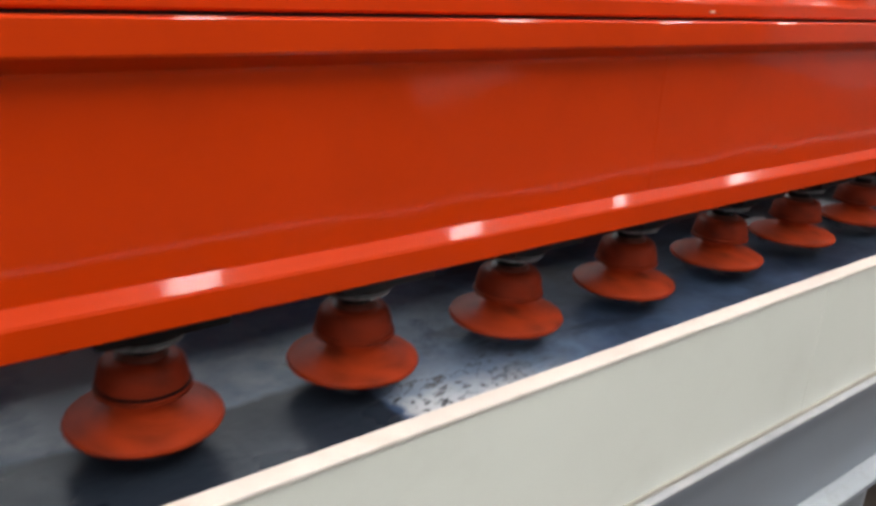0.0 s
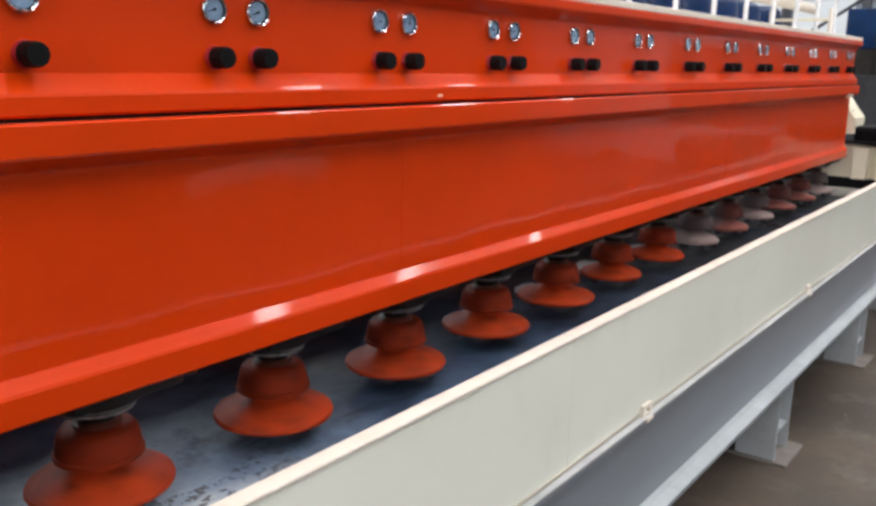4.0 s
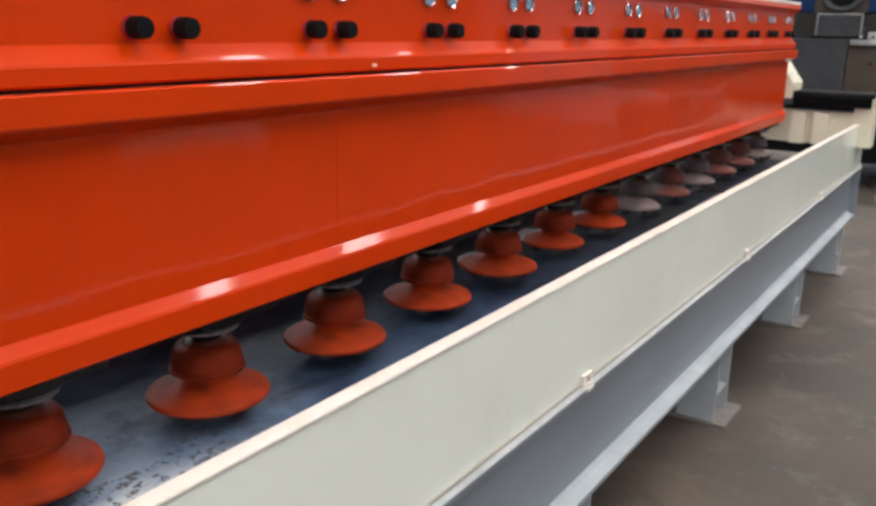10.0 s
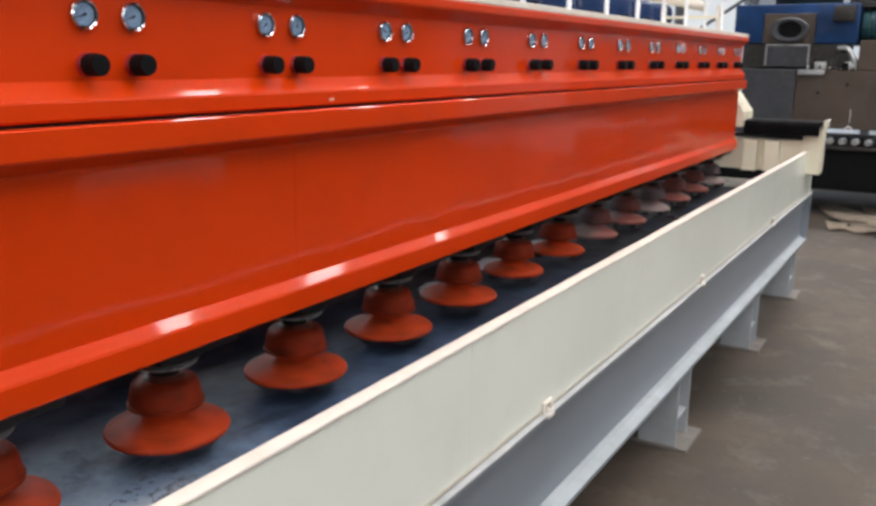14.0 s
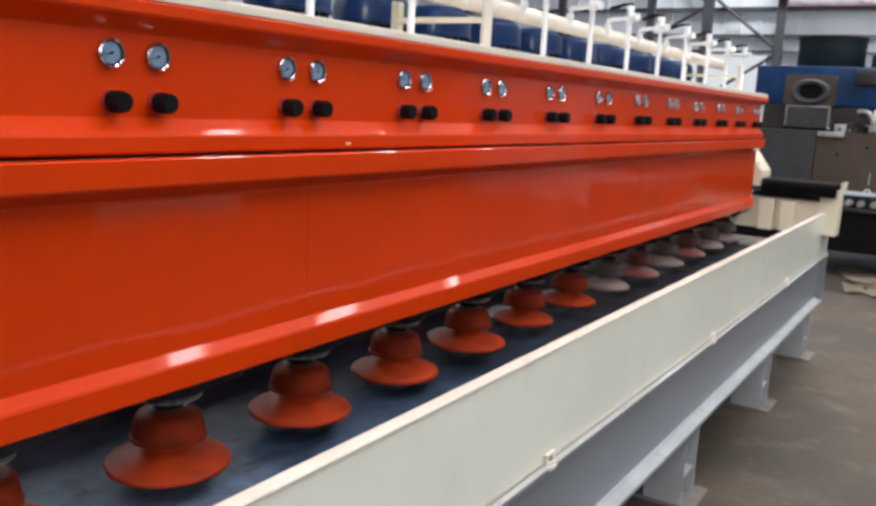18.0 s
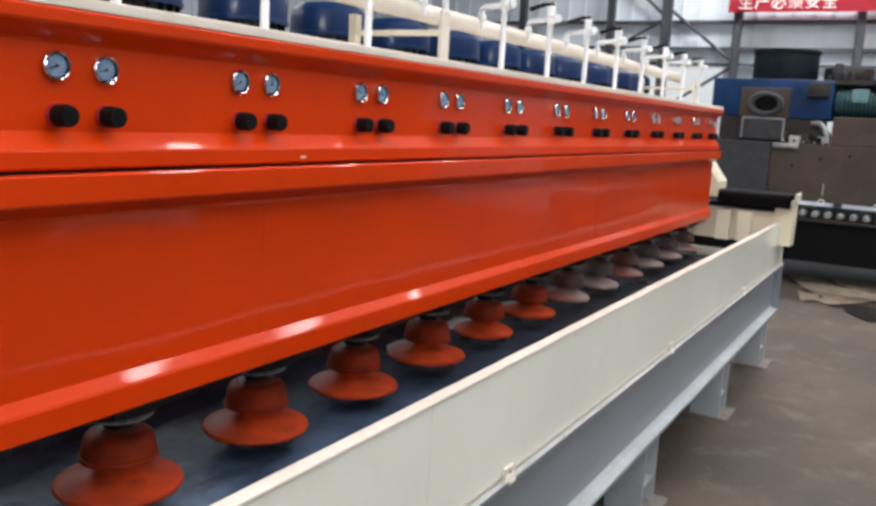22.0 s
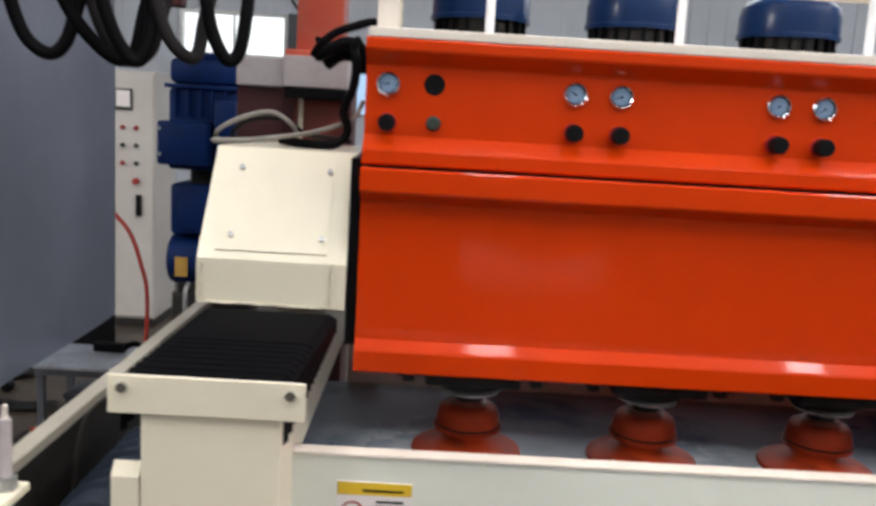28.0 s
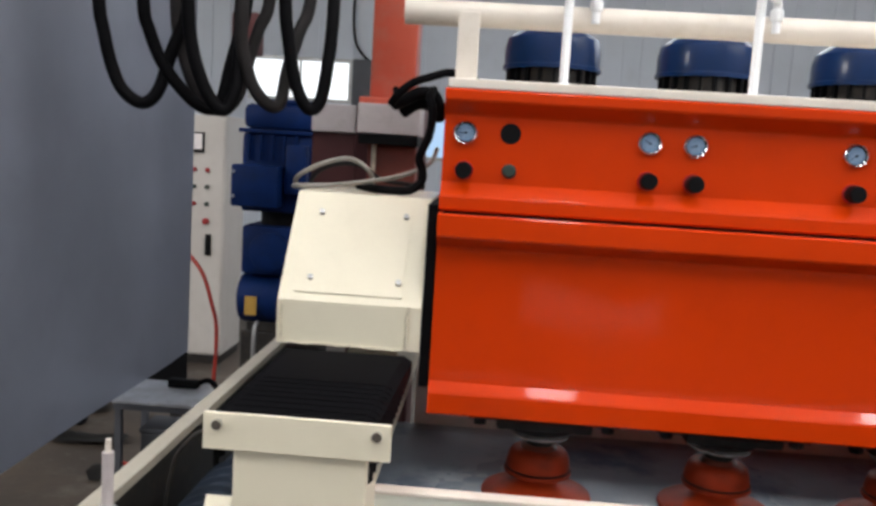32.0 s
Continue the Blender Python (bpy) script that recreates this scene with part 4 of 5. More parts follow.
for k in range(16):
    worn = k >= 10
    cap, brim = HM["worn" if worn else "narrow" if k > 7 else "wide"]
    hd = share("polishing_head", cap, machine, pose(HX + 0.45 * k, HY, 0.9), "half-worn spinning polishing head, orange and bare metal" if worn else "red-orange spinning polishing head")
    share("brim", brim, hd, Matrix())
    share("shaft", SHAFT, hd, Matrix())
    share("hub", HUB, hd, Matrix(), "greasy hub plate coloured dark for the shade on the cap top")
    if k < 3:
        share("groove_ring", RING, hd, Matrix(), "black rubber ring in the groove")
    for i in range(6):
        share("abrasive_block", BLOCK, hd, pose(0, 0, 0, 0, 0, 60 * i))
    heads.append(hd)



# ---- slides at both ends ----
def slide(x0, x1, yplate, label, foot=0.0, zin=1.276, zout=1.332, ztop=1.342, ribbed=True):
    t = thing("slide_unit", label, "machine slide", "slide units of the beam", at=((x0 + x1) / 2, 0, 0))
    xa, xb = x0 + 0.035, x1 - 0.02
    g = part("guard", prism(B(), [(0.02, 1.282), (0.004, 1.284), (0.004, 1.388), (0.188, 1.634), (0.6, 1.634), (0.6, 1.282)], x0, x1), CREAM, t, "cream sloped sheet guard", smooth=False)
    d = Vector((0.184, 0.246)).normalized()
    nrm = Vector((-d.y, d.x))

    def on(s, o):
        return (0.004 + d.x * s + nrm.x * o, 1.388 + d.y * s + nrm.y * o)
    part("cover", prism(B(), [on(0.022, 0.0006), on(0.285, 0.0006), on(0.285, 0.004), on(0.022, 0.004)], xa + 0.002, xb - 0.028), CREAM, g, "cream screwed cover plate", smooth=False)
    for x in (xa + 0.035, xb - 0.04):
        for s in (0.06, 0.285 - 0.04):
            y, z = on(s, 0.0045)
            yo, zo = on(s, 0.012)
            part("screw", cyl(B(), (x, y, z), (x, yo, zo), 0.0065, 10), GALV, g, "steel screw")
    rw = random.Random(int(x0 * 50) + 70)
    for pts in ([(x1 - 0.03, 0.002, 1.29 + 0.02 * q) for q in range(6)], [(x0 + 0.02 + 0.025 * q, 0.002, 1.287) for q in range(12)], [(x0 + 0.012, 0.003, 1.3 + 0.02 * q) for q in range(5)]):
        bm = tube(B(), curve([(qx + rw.uniform(-0.003, 0.003), qy - 0.002, qz + rw.uniform(-0.002, 0.002)) for qx, qy, qz in pts], 3), 0.0026, 6)
        for v in bm.verts:
            v.co += Vector((rw.uniform(-1, 1), rw.uniform(-1, 1), rw.uniform(-1, 1))) * 0.0008
        part("weld_bead", bm, WELD, g, "lumpy painted weld bead")
    # bellows of many folds
    bm = B()
    n = 17
    ys = [0.0 + (yplate + 0.02) * i / (2 * n) for i in range(2 * n + 1)]
    ring, ridges = [], []
    for i, y in enumerate(ys):
        o = 0.0 if i % 2 else (0.007 if ribbed else 0.002)
        z1 = zin + (zout - zin) * i / (2 * n) - o
        near = i / (2 * n)
        xl = x0 + 0.022 + 0.05 * near
        rd = 0.012 if ribbed else 0.035
        prof = [(xl + o, 1.235), (xl + o, z1 - rd), (xl + 0.3 * rd + o, z1 - 0.3 * rd), (xl + rd + o, z1), (x1 - 0.03 - o, z1), (x1 - 0.012 - o, z1 - 0.012), (x1 - 0.012 - o, 1.235)]
        if ribbed and i % 2 and n < i < 2 * n:
            ridges.append((xl, y, z1))
        ring.append([bm.verts.new((a, y, c)) for a, c in prof])
    for a, b in zip(ring, ring[1:]):
        for i in range(len(a) - 1):
            bm.faces.new((a[i], a[i + 1], b[i + 1], b[i]))
    bl = part("bellows", bm, BELLOWS, t, "black rubber bellows cover", smooth=False)
    for xl, y, z1 in ridges:
        part("fold", tube(B(), [(xl + 0.006, y, z1 - 0.02), (xl + 0.016, y, z1 - 0.003), (xl + 0.03, y, z1 + 0.001), (x1 - 0.036, y, z1 + 0.001), (x1 - 0.02, y, z1 - 0.004), (x1 - 0.012, y, z1 - 0.02)], 0.0017, 6), RUBBER, bl)
    pl = part("front_plate", box(B(), x0 + 0.07, x1 + 0.018, yplate - 0.008, yplate, ztop - 0.058, ztop, 0.0015), CREAM, t, "cream front plate", smooth=False)
    for x in (x0 + 0.093, x1 - 0.003):
        part("bolt", cyl(B(), (x, yplate - 0.0165, ztop - 0.017), (x, yplate - 0.008, ztop - 0.017), 0.008, 8), STEEL, pl, "hex bolt")
    part("cross_beam", box(B(), x0 + 0.12, x1 - 0.08, yplate + 0.01, 1.3, 0.97, 1.195, 0.004), CREAM, t, "cream cross beam", smooth=False)
    part("end_post", box(B(), x0 + 0.115, x1 - 0.018, yplate + 0.002, yplate + 0.13, foot, 1.2835, 0.003), CREAM, t, "cream end post", smooth=False)
    for y in (yplate + 0.27, yplate + 0.42):
        part("rib", box(B(), x0 + 0.05, x0 + 0.119, y, y + 0.1, 0.97, 1.19, 0.002), CREAM, t, smooth=False)
    return t


# black strip put into the beam-end gap in place of its shade
part("end_gap_shade", box(B(), -0.0885, -0.0635, 0.012, 0.5, 1.2, 1.632, 0.002), RUBBER, machine, "black strip painting the shade in the gap at the beam end", smooth=False)
slide(-0.43, -0.09, -0.71, "cream slide unit with sloped guard and black bellows")
slide(7.18, 7.5, -0.52, "cream slide unit with black bellows at the outlet end", 0.965, 1.335, 1.335, 1.345, False)

# ---- on top of the beam: motors, water pipes ----


def motor(k):
    x, y = 0.21 + 0.45 * k, 0.65
    m = thing("electric_motor", "dark blue upright electric motor with finned body on the beam", "motor", "motors on the beam", at=(x, y, 1.918))
    bm = lathe(B(), [(0.0, 1.918), (0.15, 1.918), (0.15, 1.935), (0.118, 1.94), (0.118, 2.03), (0.0, 2.03)], 32, Matrix.Translation((x, y, 0)))
    part("body", bm, DARK, m)
    for i in range(20):
        a = 2 * math.pi * i / 20
        bm = B()
        box(bm, 0.116, 0.134, -0.004, 0.004, 1.94, 2.025)
        bmesh.ops.transform(bm, matrix=Matrix.Translation((x, y, 0)) @ Matrix.Rotation(a, 4, "Z"), verts=bm.verts)
        part("fin", bm, BLACK, m, smooth=False)
    bm = lathe(B(), [(0.134, 2.01), (0.141, 2.012), (0.141, 2.07), (0.134, 2.1), (0.1, 2.125), (0.05, 2.132), (0.0, 2.132)], 36, Matrix.Translation((x, y, 0)))
    part("fan_cover", bm, BLUE, m, "glossy dark blue fan cover")
    part("cover_lip", lathe(B(), [(0.1415, 2.008), (0.1445, 2.009), (0.1445, 2.02), (0.1415, 2.022)], 36, Matrix.Translation((x, y, 0))), BLUE, m)
    for dx, dy in ((-0.1, -0.085), (0.1, -0.085), (0.0, -0.132)):
        part("bolt", cyl(B(), (x + dx, y + dy, 1.935), (x + dx, y + dy, 1.955), 0.009, 6), STEEL, m, "bright hex bolt")
    return m


first = motor(0)
for k in range(1, 16):
    copy_thing(first, pose(0.21 + 0.45 * k, 0.65, 1.918))

MY, MZ = 0.33, 2.113
mani = thing("water_manifold", "long cream water pipe on posts above the beam", "pipe", at=(3.4, MY, 1.918))
part("pipe", cyl(B(), (-0.2, MY, MZ), (7.1, MY, MZ), 0.033, 24), RAILTOP, mani)
for x in (-0.022, 3.17, 6.4):
    part("post", box(B(), x - 0.025, x + 0.025, 0.045, 0.058, 1.918, 2.075, 0.002), RAILTOP, mani, "cream flat post", smooth=False)
    part("bracket", box(B(), x - 0.017, x + 0.017, 0.0605, MY + 0.05, 2.0, 2.016, 0.002), CREAM, mani, smooth=False)
    part("back_post", box(B(), x - 0.016, x + 0.016, MY + 0.051, MY + 0.08, 1.918, 2.068, 0.002), CREAM, mani, smooth=False)


def water_pipe():
    x, y = 0.21, 0.16
    xb, yb, za = x + 0.08, 0.298, 2.182
    t = thing("water_pipe", "white plastic water feed pipe with elbow and small valve", "pipe", "water feed pipes", at=(x, y, 1.918))
    part("riser", cyl(B(), (x, y, 1.918), (x, y, 2.2), 0.011, 14), PVC, t)
    part("foot_collar", cyl(B(), (x, y, 1.918), (x, y, 1.935), 0.02, 14, bevel=0.003), PVC, t)
    part("tee", cyl(B(), (x, y, 2.16), (x, y, 2.212), 0.0165, 16, bevel=0.004), PVC, t)
    part("arm", tube(B(), curve([(x - 0.02, y - 0.035, za), (x, y, za), (x + 0.05, y + 0.085, za), (xb - 0.012, yb - 0.022, za), (xb - 0.003, yb - 0.005, za - 0.005), (xb, yb, za - 0.02), (xb, yb, 2.1)], 6), 0.0112, 14), PVC, t)
    part("nozzle", cyl(B(), (x - 0.027, y - 0.047, za), (x - 0.008, y - 0.014, za), 0.018, 14, bevel=0.003), PVC, t)
    v = part("valve", cyl(B(), (x, y, 2.205), (x, y, 2.238), 0.018, 14, bevel=0.006), PVC, t, "white ball valve body")
    part("valve_handle", prism(B(), [(y - 0.012, 2.2385), (y + 0.03, 2.2385), (y + 0.095, 2.216), (y + 0.1, 2.232), (y + 0.03, 2.25), (y - 0.012, 2.248)], x - 0.011, x + 0.011), BLACK, v, "black valve lever")
    part("valve_cap", cyl(B(), (x, y - 0.004, 2.2485), (x, y - 0.004, 2.253), 0.006, 12), REDRING, v, "small red cap")
    part("back_elbow", cyl(B(), (xb, yb, 2.13), (xb, yb, 2.158), 0.0165, 16, bevel=0.004), PVC, t)
    return t


wp = water_pipe()
for k in range(1, 16):
    copy_thing(wp, pose(0.21 + 0.45 * k, 0.16, 1.918))

# ---- beside the beam end: hoses, panel, cabinet, blue gear unit ----


def cable_loop(pts, material, label, y0, y1):
    """A cable hanging in a loop from the cable rail; pts are (x, z)."""
    n = len(pts) - 1
    p = [(x, y0 + (y1 - y0) * i / n, z) for i, (x, z) in enumerate(pts)]
    (xa, za), (xb, zb) = pts[0], pts[-1]
    p = [(xa - 0.015, y0, 2.715), (xa - 0.01, y0, 2.4)] + p + [(xb + 0.02, y1, 2.4), (xb + 0.03, y1, 2.715)]
    return solid("cable_loop", tube(B(), curve(p, 5), 0.0172, 14), material, label, "cable", "hanging cable loops")


LOOPBLACK = "thick black cable hanging in a loop from an overhead rail"
LOOPGREY = "thick worn grey-black cable hanging in a loop from an overhead rail"
cable_loop([(-1.01, 2.1), (-1.0, 2.02), (-0.98, 1.93), (-0.95, 1.865), (-0.9, 1.835), (-0.86, 1.87), (-0.83, 1.97), (-0.8, 2.06), (-0.795, 2.13)], RUBBER, LOOPBLACK, 0.3, 0.36)
cable_loop([(-0.89, 2.1), (-0.88, 2.03), (-0.85, 1.95), (-0.8, 1.88), (-0.74, 1.832), (-0.7, 1.85), (-0.68, 1.95), (-0.66, 2.05), (-0.65, 2.13)], RUBBER, LOOPBLACK, 0.3, 0.42)
cable_loop([(-0.82, 2.1), (-0.81, 2.0), (-0.78, 1.9), (-0.74, 1.845), (-0.71, 1.832), (-0.67, 1.87), (-0.64, 1.99), (-0.62, 2.07), (-0.6, 2.14)], GREYCABLE, LOOPGREY, 0.35, 0.47)
cable_loop([(-0.76, 2.11), (-0.75, 1.99), (-0.72, 1.89), (-0.685, 1.835), (-0.66, 1.835), (-0.64, 1.9), (-0.638, 2.01), (-0.64, 2.13)], RUBBER, LOOPBLACK, 0.27, 0.34)
cable_loop([(-0.62, 2.11), (-0.625, 2.0), (-0.6, 1.9), (-0.56, 1.85), (-0.535, 1.86), (-0.525, 1.95), (-0.5, 2.06), (-0.48, 2.14)], GREYCABLE, LOOPGREY, 0.28, 0.45)
cable_loop([(-0.51, 2.12), (-0.5, 2.02), (-0.48, 1.91), (-0.445, 1.845), (-0.415, 1.87), (-0.4, 1.98), (-0.395, 2.08), (-0.395, 2.15)], RUBBER, LOOPBLACK, 0.29, 0.36)
orail = thing("cable_rail", "dark steel overhead cable rail carrying the hose loops", "rail", at=(-0.8, 0.35, 2.71))
part("rail", box(B(), -2.2, 0.4, 0.28, 0.42, 2.71, 2.76, 0.003), GIRT, orail, smooth=False)
for x in (-2.0, 0.2):
    part("hanger", box(B(), x - 0.02, x + 0.02, 0.33, 0.37, 2.76, ROOF - 0.01), GIRT, orail, smooth=False)

panel = thing("steel_sheet_panel", "large smooth grey steel sheet standing upright on a bench", "panel", at=(-1.26, 0.6, 0.8))
bm = B()
n = 30
va = []
for i in range(n + 1):
    y = -0.4 + (1.72 + 0.4) * i / n
    bow = 0.012 * math.sin(3.1 * i / n) + 0.006 * math.sin(9 * i / n)
    va.append([bm.verts.new((-1.25 + bow, y, 0.8)), bm.verts.new((-1.25 + bow * 1.6, y, 1.9)), bm.verts.new((-1.25 + bow, y, 3.0))])
for a, b in zip(va, va[1:]):
    for j in range(2):
        bm.faces.new((a[j], b[j], b[j + 1], a[j + 1]))
bmesh.ops.solidify(bm, geom=bm.faces[:], thickness=0.02)
part("sheet", bm, SHEET, panel)
part("foot", prism(B(), [(1.255, 0.79), (1.72, 0.798), (1.73, 0.643)], -1.275, -1.25), BLACK, panel, "black triangular foot plate", smooth=False)
for y in (-0.35, 1.66):
    part("prop", box(B(), -1.3, -1.26, y, y + 0.04, 0.0, 0.8), DARK, panel, smooth=False)

bench = thing("steel_bench", "small galvanised steel bench frame with tools", "bench", at=(-1.05, 1.1, 0))
part("top", box(B(), -1.25, -0.8, 0.95, 1.24, 0.788, 0.8, 0.003), BENCHTOP, bench, "pale scratched steel top", smooth=False)
part("apron", box(B(), -1.245, -0.805, 0.953, 0.965, 0.765, 0.7875, 0.002), GIRT, bench, "dark front rail", smooth=False)
for x in (-1.245, -0.83):
    for y in (0.966, 1.205):
        part("leg", box(B(), x, x + 0.024, y, y + 0.024, 0, 0.7875, 0.002), GIRT, bench, smooth=False)
part("shelf", box(B(), -1.218, -0.832, 0.97, 1.22, 0.5, 0.512, 0.002), DARK, bench, smooth=False)
part("brace", cyl(B(), (-1.21, 1.21, 0.53), (-0.85, 1.21, 0.77), 0.008, 8), GIRT, bench)
box_ = thing("tool_box", "dusty grey metal box standing on the bench shelf", "box", at=(-1.1, 1.1, 0.512))
part("body", box(B(), -1.17, -1.03, 1.02, 1.17, 0.5125, 0.66, 0.006), SLATE, box_)
part("lid", box(B(), -1.175, -1.025, 1.015, 1.175, 0.6605, 0.68, 0.004), GIRT, box_)
tool = thing("welding_clamp", "black cable clamp lying on the bench", "tool", at=(-1.05, 1.15, 0.8))
part("jaw", box(B(), -1.12, -1.0, 1.14, 1.18, 0.8005, 0.835, 0.01), BLACK, tool)
part("cable", tube(B(), curve([(-1.01, 1.16, 0.82), (-0.96, 1.15, 0.838), (-0.91, 1.12, 0.814), (-0.86, 1.1, 0.812)], 6), 0.011, 10), RUBBER, tool)


def cabinet():
    c = thing("control_cabinet", "tall cream electrical control cabinet with meter, buttons and key switch", "cabinet", at=(-2.1, 4.6, 0))
    x0, x1, y0, y1 = -2.36, -1.955, 4.44, 4.95
    part("plinth", box(B(), x0 + 0.01, x1 - 0.01, y0 + 0.01, y1 - 0.01, 0, 0.07), DARK, c, smooth=False)
    part("body", box(B(), x0, x1, y0, y1, 0.07, 1.92, 0.004), CABINET, c, smooth=False)
    d = part("door", box(B(), x0 + 0.01, x1 - 0.01, y0 - 0.018, y0 - 0.001, 0.09, 1.9, 0.003), CABINET, c, smooth=False)
    mt = part("meter", box(B(), x0 + 0.12, x0 + 0.245, y0 - 0.04, y0 - 0.0185, 1.64, 1.79, 0.004), BLACK, d, "square panel meter")
    part("meter_dial", box(B(), x0 + 0.132, x0 + 0.233, y0 - 0.043, y0 - 0.0402, 1.66, 1.778), WHITEPRINT, c, smooth=False)
    for i, z in enumerate((1.51, 1.38, 1.25)):
        for j, x in enumerate((x0 + 0.175, x0 + 0.275)):
            mt_ = REDBTN if (i in (0, 2) and j == 0) or (i == 0 and j == 1) else GREENP
            part("button", cyl(B(), (x, y0 - 0.042, z), (x, y0 - 0.018, z), 0.017, 16, bevel=0.004), mt_, d)
    part("stop_button", cyl(B(), (x0 + 0.275, y0 - 0.06, 1.12), (x0 + 0.275, y0 - 0.018, 1.12), 0.024, 18, bevel=0.006), REDBTN, d, "red mushroom stop button")
    part("handle", box(B(), x0 + 0.275, x0 + 0.315, y0 - 0.045, y0 - 0.018, 0.86, 1.02, 0.006), BLACK, d, "black door handle")


cabinet()
solid("air_hose", tube(B(), curve([(-1.62, 2.5, 1.2), (-1.525, 2.5, 1.118), (-1.45, 2.5, 1.02), (-1.4, 2.5, 0.87), (-1.369, 2.5, 0.72), (-1.372, 2.48, 0.42), (-1.4, 2.4, 0.012), (-1.9, 2.3, 0.011)], 8), 0.011, 10), REDHOSE, "thin red air hose hanging in an arc", "hose")


def gear_unit():
    g = thing("gear_motor_unit", "dark blue upright gear motor standing behind the beam end", "motor", at=(-1.0, 2.35, 0))
    part("stand", box(B(), -1.18, -0.8, 2.3, 2.6, 0, 0.78, 0.01), DARK, g, smooth=False)
    part("housing", box(B(), -1.19, -0.82, 2.26, 2.62, 1.4, 1.79, 0.015), GEARBLUE, g)
    part("housing_flange", box(B(), -1.205, -0.805, 2.24, 2.64, 1.791, 1.812, 0.003), GEARBLUE, g)
    part("upper_housing", box(B(), -1.19, -0.83, 2.26, 2.62, 1.813, 1.935, 0.03), GEARBLUE, g)
    part("motor_top", cyl(B(), (-1.0, 2.44, 1.935), (-1.0, 2.44, 1.965), 0.15, 26, bevel=0.01), GEARBLUE, g)
    part("terminal_box", box(B(), -1.205, -0.97, 2.13, 2.259, 1.43, 1.635, 0.012), GEARBLUE, g, "blue terminal box")
    part("side_box", box(B(), -0.955, -0.85, 2.19, 2.259, 1.5, 1.74, 0.01), GEARBLUE, g)
    for x in (-1.16, -1.1, -1.04, -0.98, -0.92):
        part("rib", box(B(), x, x + 0.012, 2.235, 2.2595, 1.66, 1.785), GEARBLUE, g, smooth=False)
    part("neck", cyl(B(), (-0.99, 2.42, 1.33), (-0.99, 2.42, 1.4), 0.13, 26), BLACK, g)
    part("gearbox", box(B(), -1.18, -0.88, 2.26, 2.58, 1.08, 1.33, 0.02), GEARBLUE, g)
    part("gearbox_lid", cyl(B(), (-1.03, 2.23, 1.2), (-1.03, 2.26, 1.2), 0.1, 24, bevel=0.006), GEARBLUE, g)
    part("lower_motor", cyl(B(), (-1.2, 2.37, 0.945), (-0.84, 2.37, 0.945), 0.128, 32, bevel=0.03), GEARBLUE, g)
    part("motor_foot", box(B(), -1.15, -0.88, 2.3, 2.5, 0.781, 0.83, 0.004), DARK, g, smooth=False)
    part("name_plate", box(B(), -1.145, -1.085, 2.235, 2.243, 0.875, 0.97), DULLYELLOW, g, "dull yellow plate", smooth=False)
    part("drain_pipe", tube(B(), curve([(-1.08, 2.25, 0.84), (-1.08, 2.2, 0.8), (-1.08, 2.2, 0.6), (-1.06, 2.21, 0.02)], 6), 0.011, 10), GALV, g, "grey drain pipe")
    for z in (1.5, 1.62):
        part("bolt", cyl(B(), (-1.19, 2.122, z - 0.02), (-1.19, 2.13, z - 0.02), 0.008, 8), GALV, g)


gear_unit()


def gantry():
    g = thing("gantry_column", "orange steel column of the rear gantry with a grey cable duct", "column", at=(-0.35, 1.15, 0))
    part("column", box(B(), -0.4, -0.238, 1.12, 1.3, 1.93, 4.2, 0.008), PALEDRED, g, "orange square column")
    part("flange", box(B(), -0.43, -0.2, 1.075, 1.34, 1.905, 1.93, 0.004), PALEDRED, g, "paled orange foot flange", smooth=False)
    part("pedestal", box(B(), -0.44, -0.2, 1.1, 1.32, 0, 1.904, 0.006), MAROON, g, smooth=False)
    part("duct", box(B(), -0.405, -0.195, 0.9, 1.074, 1.80, 1.9, 0.004), DUCT, g, "pale grey sheet cable duct", smooth=False)
    part("side_duct", box(B(), -0.6, -0.441, 1.1, 1.25, 1.80, 1.899, 0.004), DUCT, g, "pale grey sheet cable duct", smooth=False)
    # the gap's shade is a black strip set under the duct
    part("duct_gap_shade", box(B(), -0.4, -0.2, 0.905, 1.07, 1.765, 1.7995, 0.003), BLACK, g, "black strip painting the shade in the gap under the duct", smooth=False)
    part("primer_box", box(B(), -0.6, -0.441, 1.12, 1.3, 1.5, 1.799, 0.006), MAROON, g, "maroon primed box", smooth=False)
    part("front_box", box(B(), -0.378, -0.21, 0.98, 1.0995, 1.3, 1.7645, 0.006), DULLRED, g, "dull red oxide box", smooth=False)
    part("bar", cyl(B(), (-0.352, 0.962, 1.3), (-0.352, 0.962, 1.764), 0.0085, 12), WELD, g, "thin pale upright pipe")


gantry()
mbox = thing("hook_block", "maroon hoist block behind the hanging cables", "hoist", at=(-1.14, 2.0, 2.15))
part("block", box(B(), -1.17, -1.04, 1.95, 2.05, 2.14, 2.33, 0.015), MAROON, mbox)
part("strap", box(B(), -1.16, -1.13, 1.99, 2.01, 2.33, ROOF), GIRT, mbox, smooth=False)

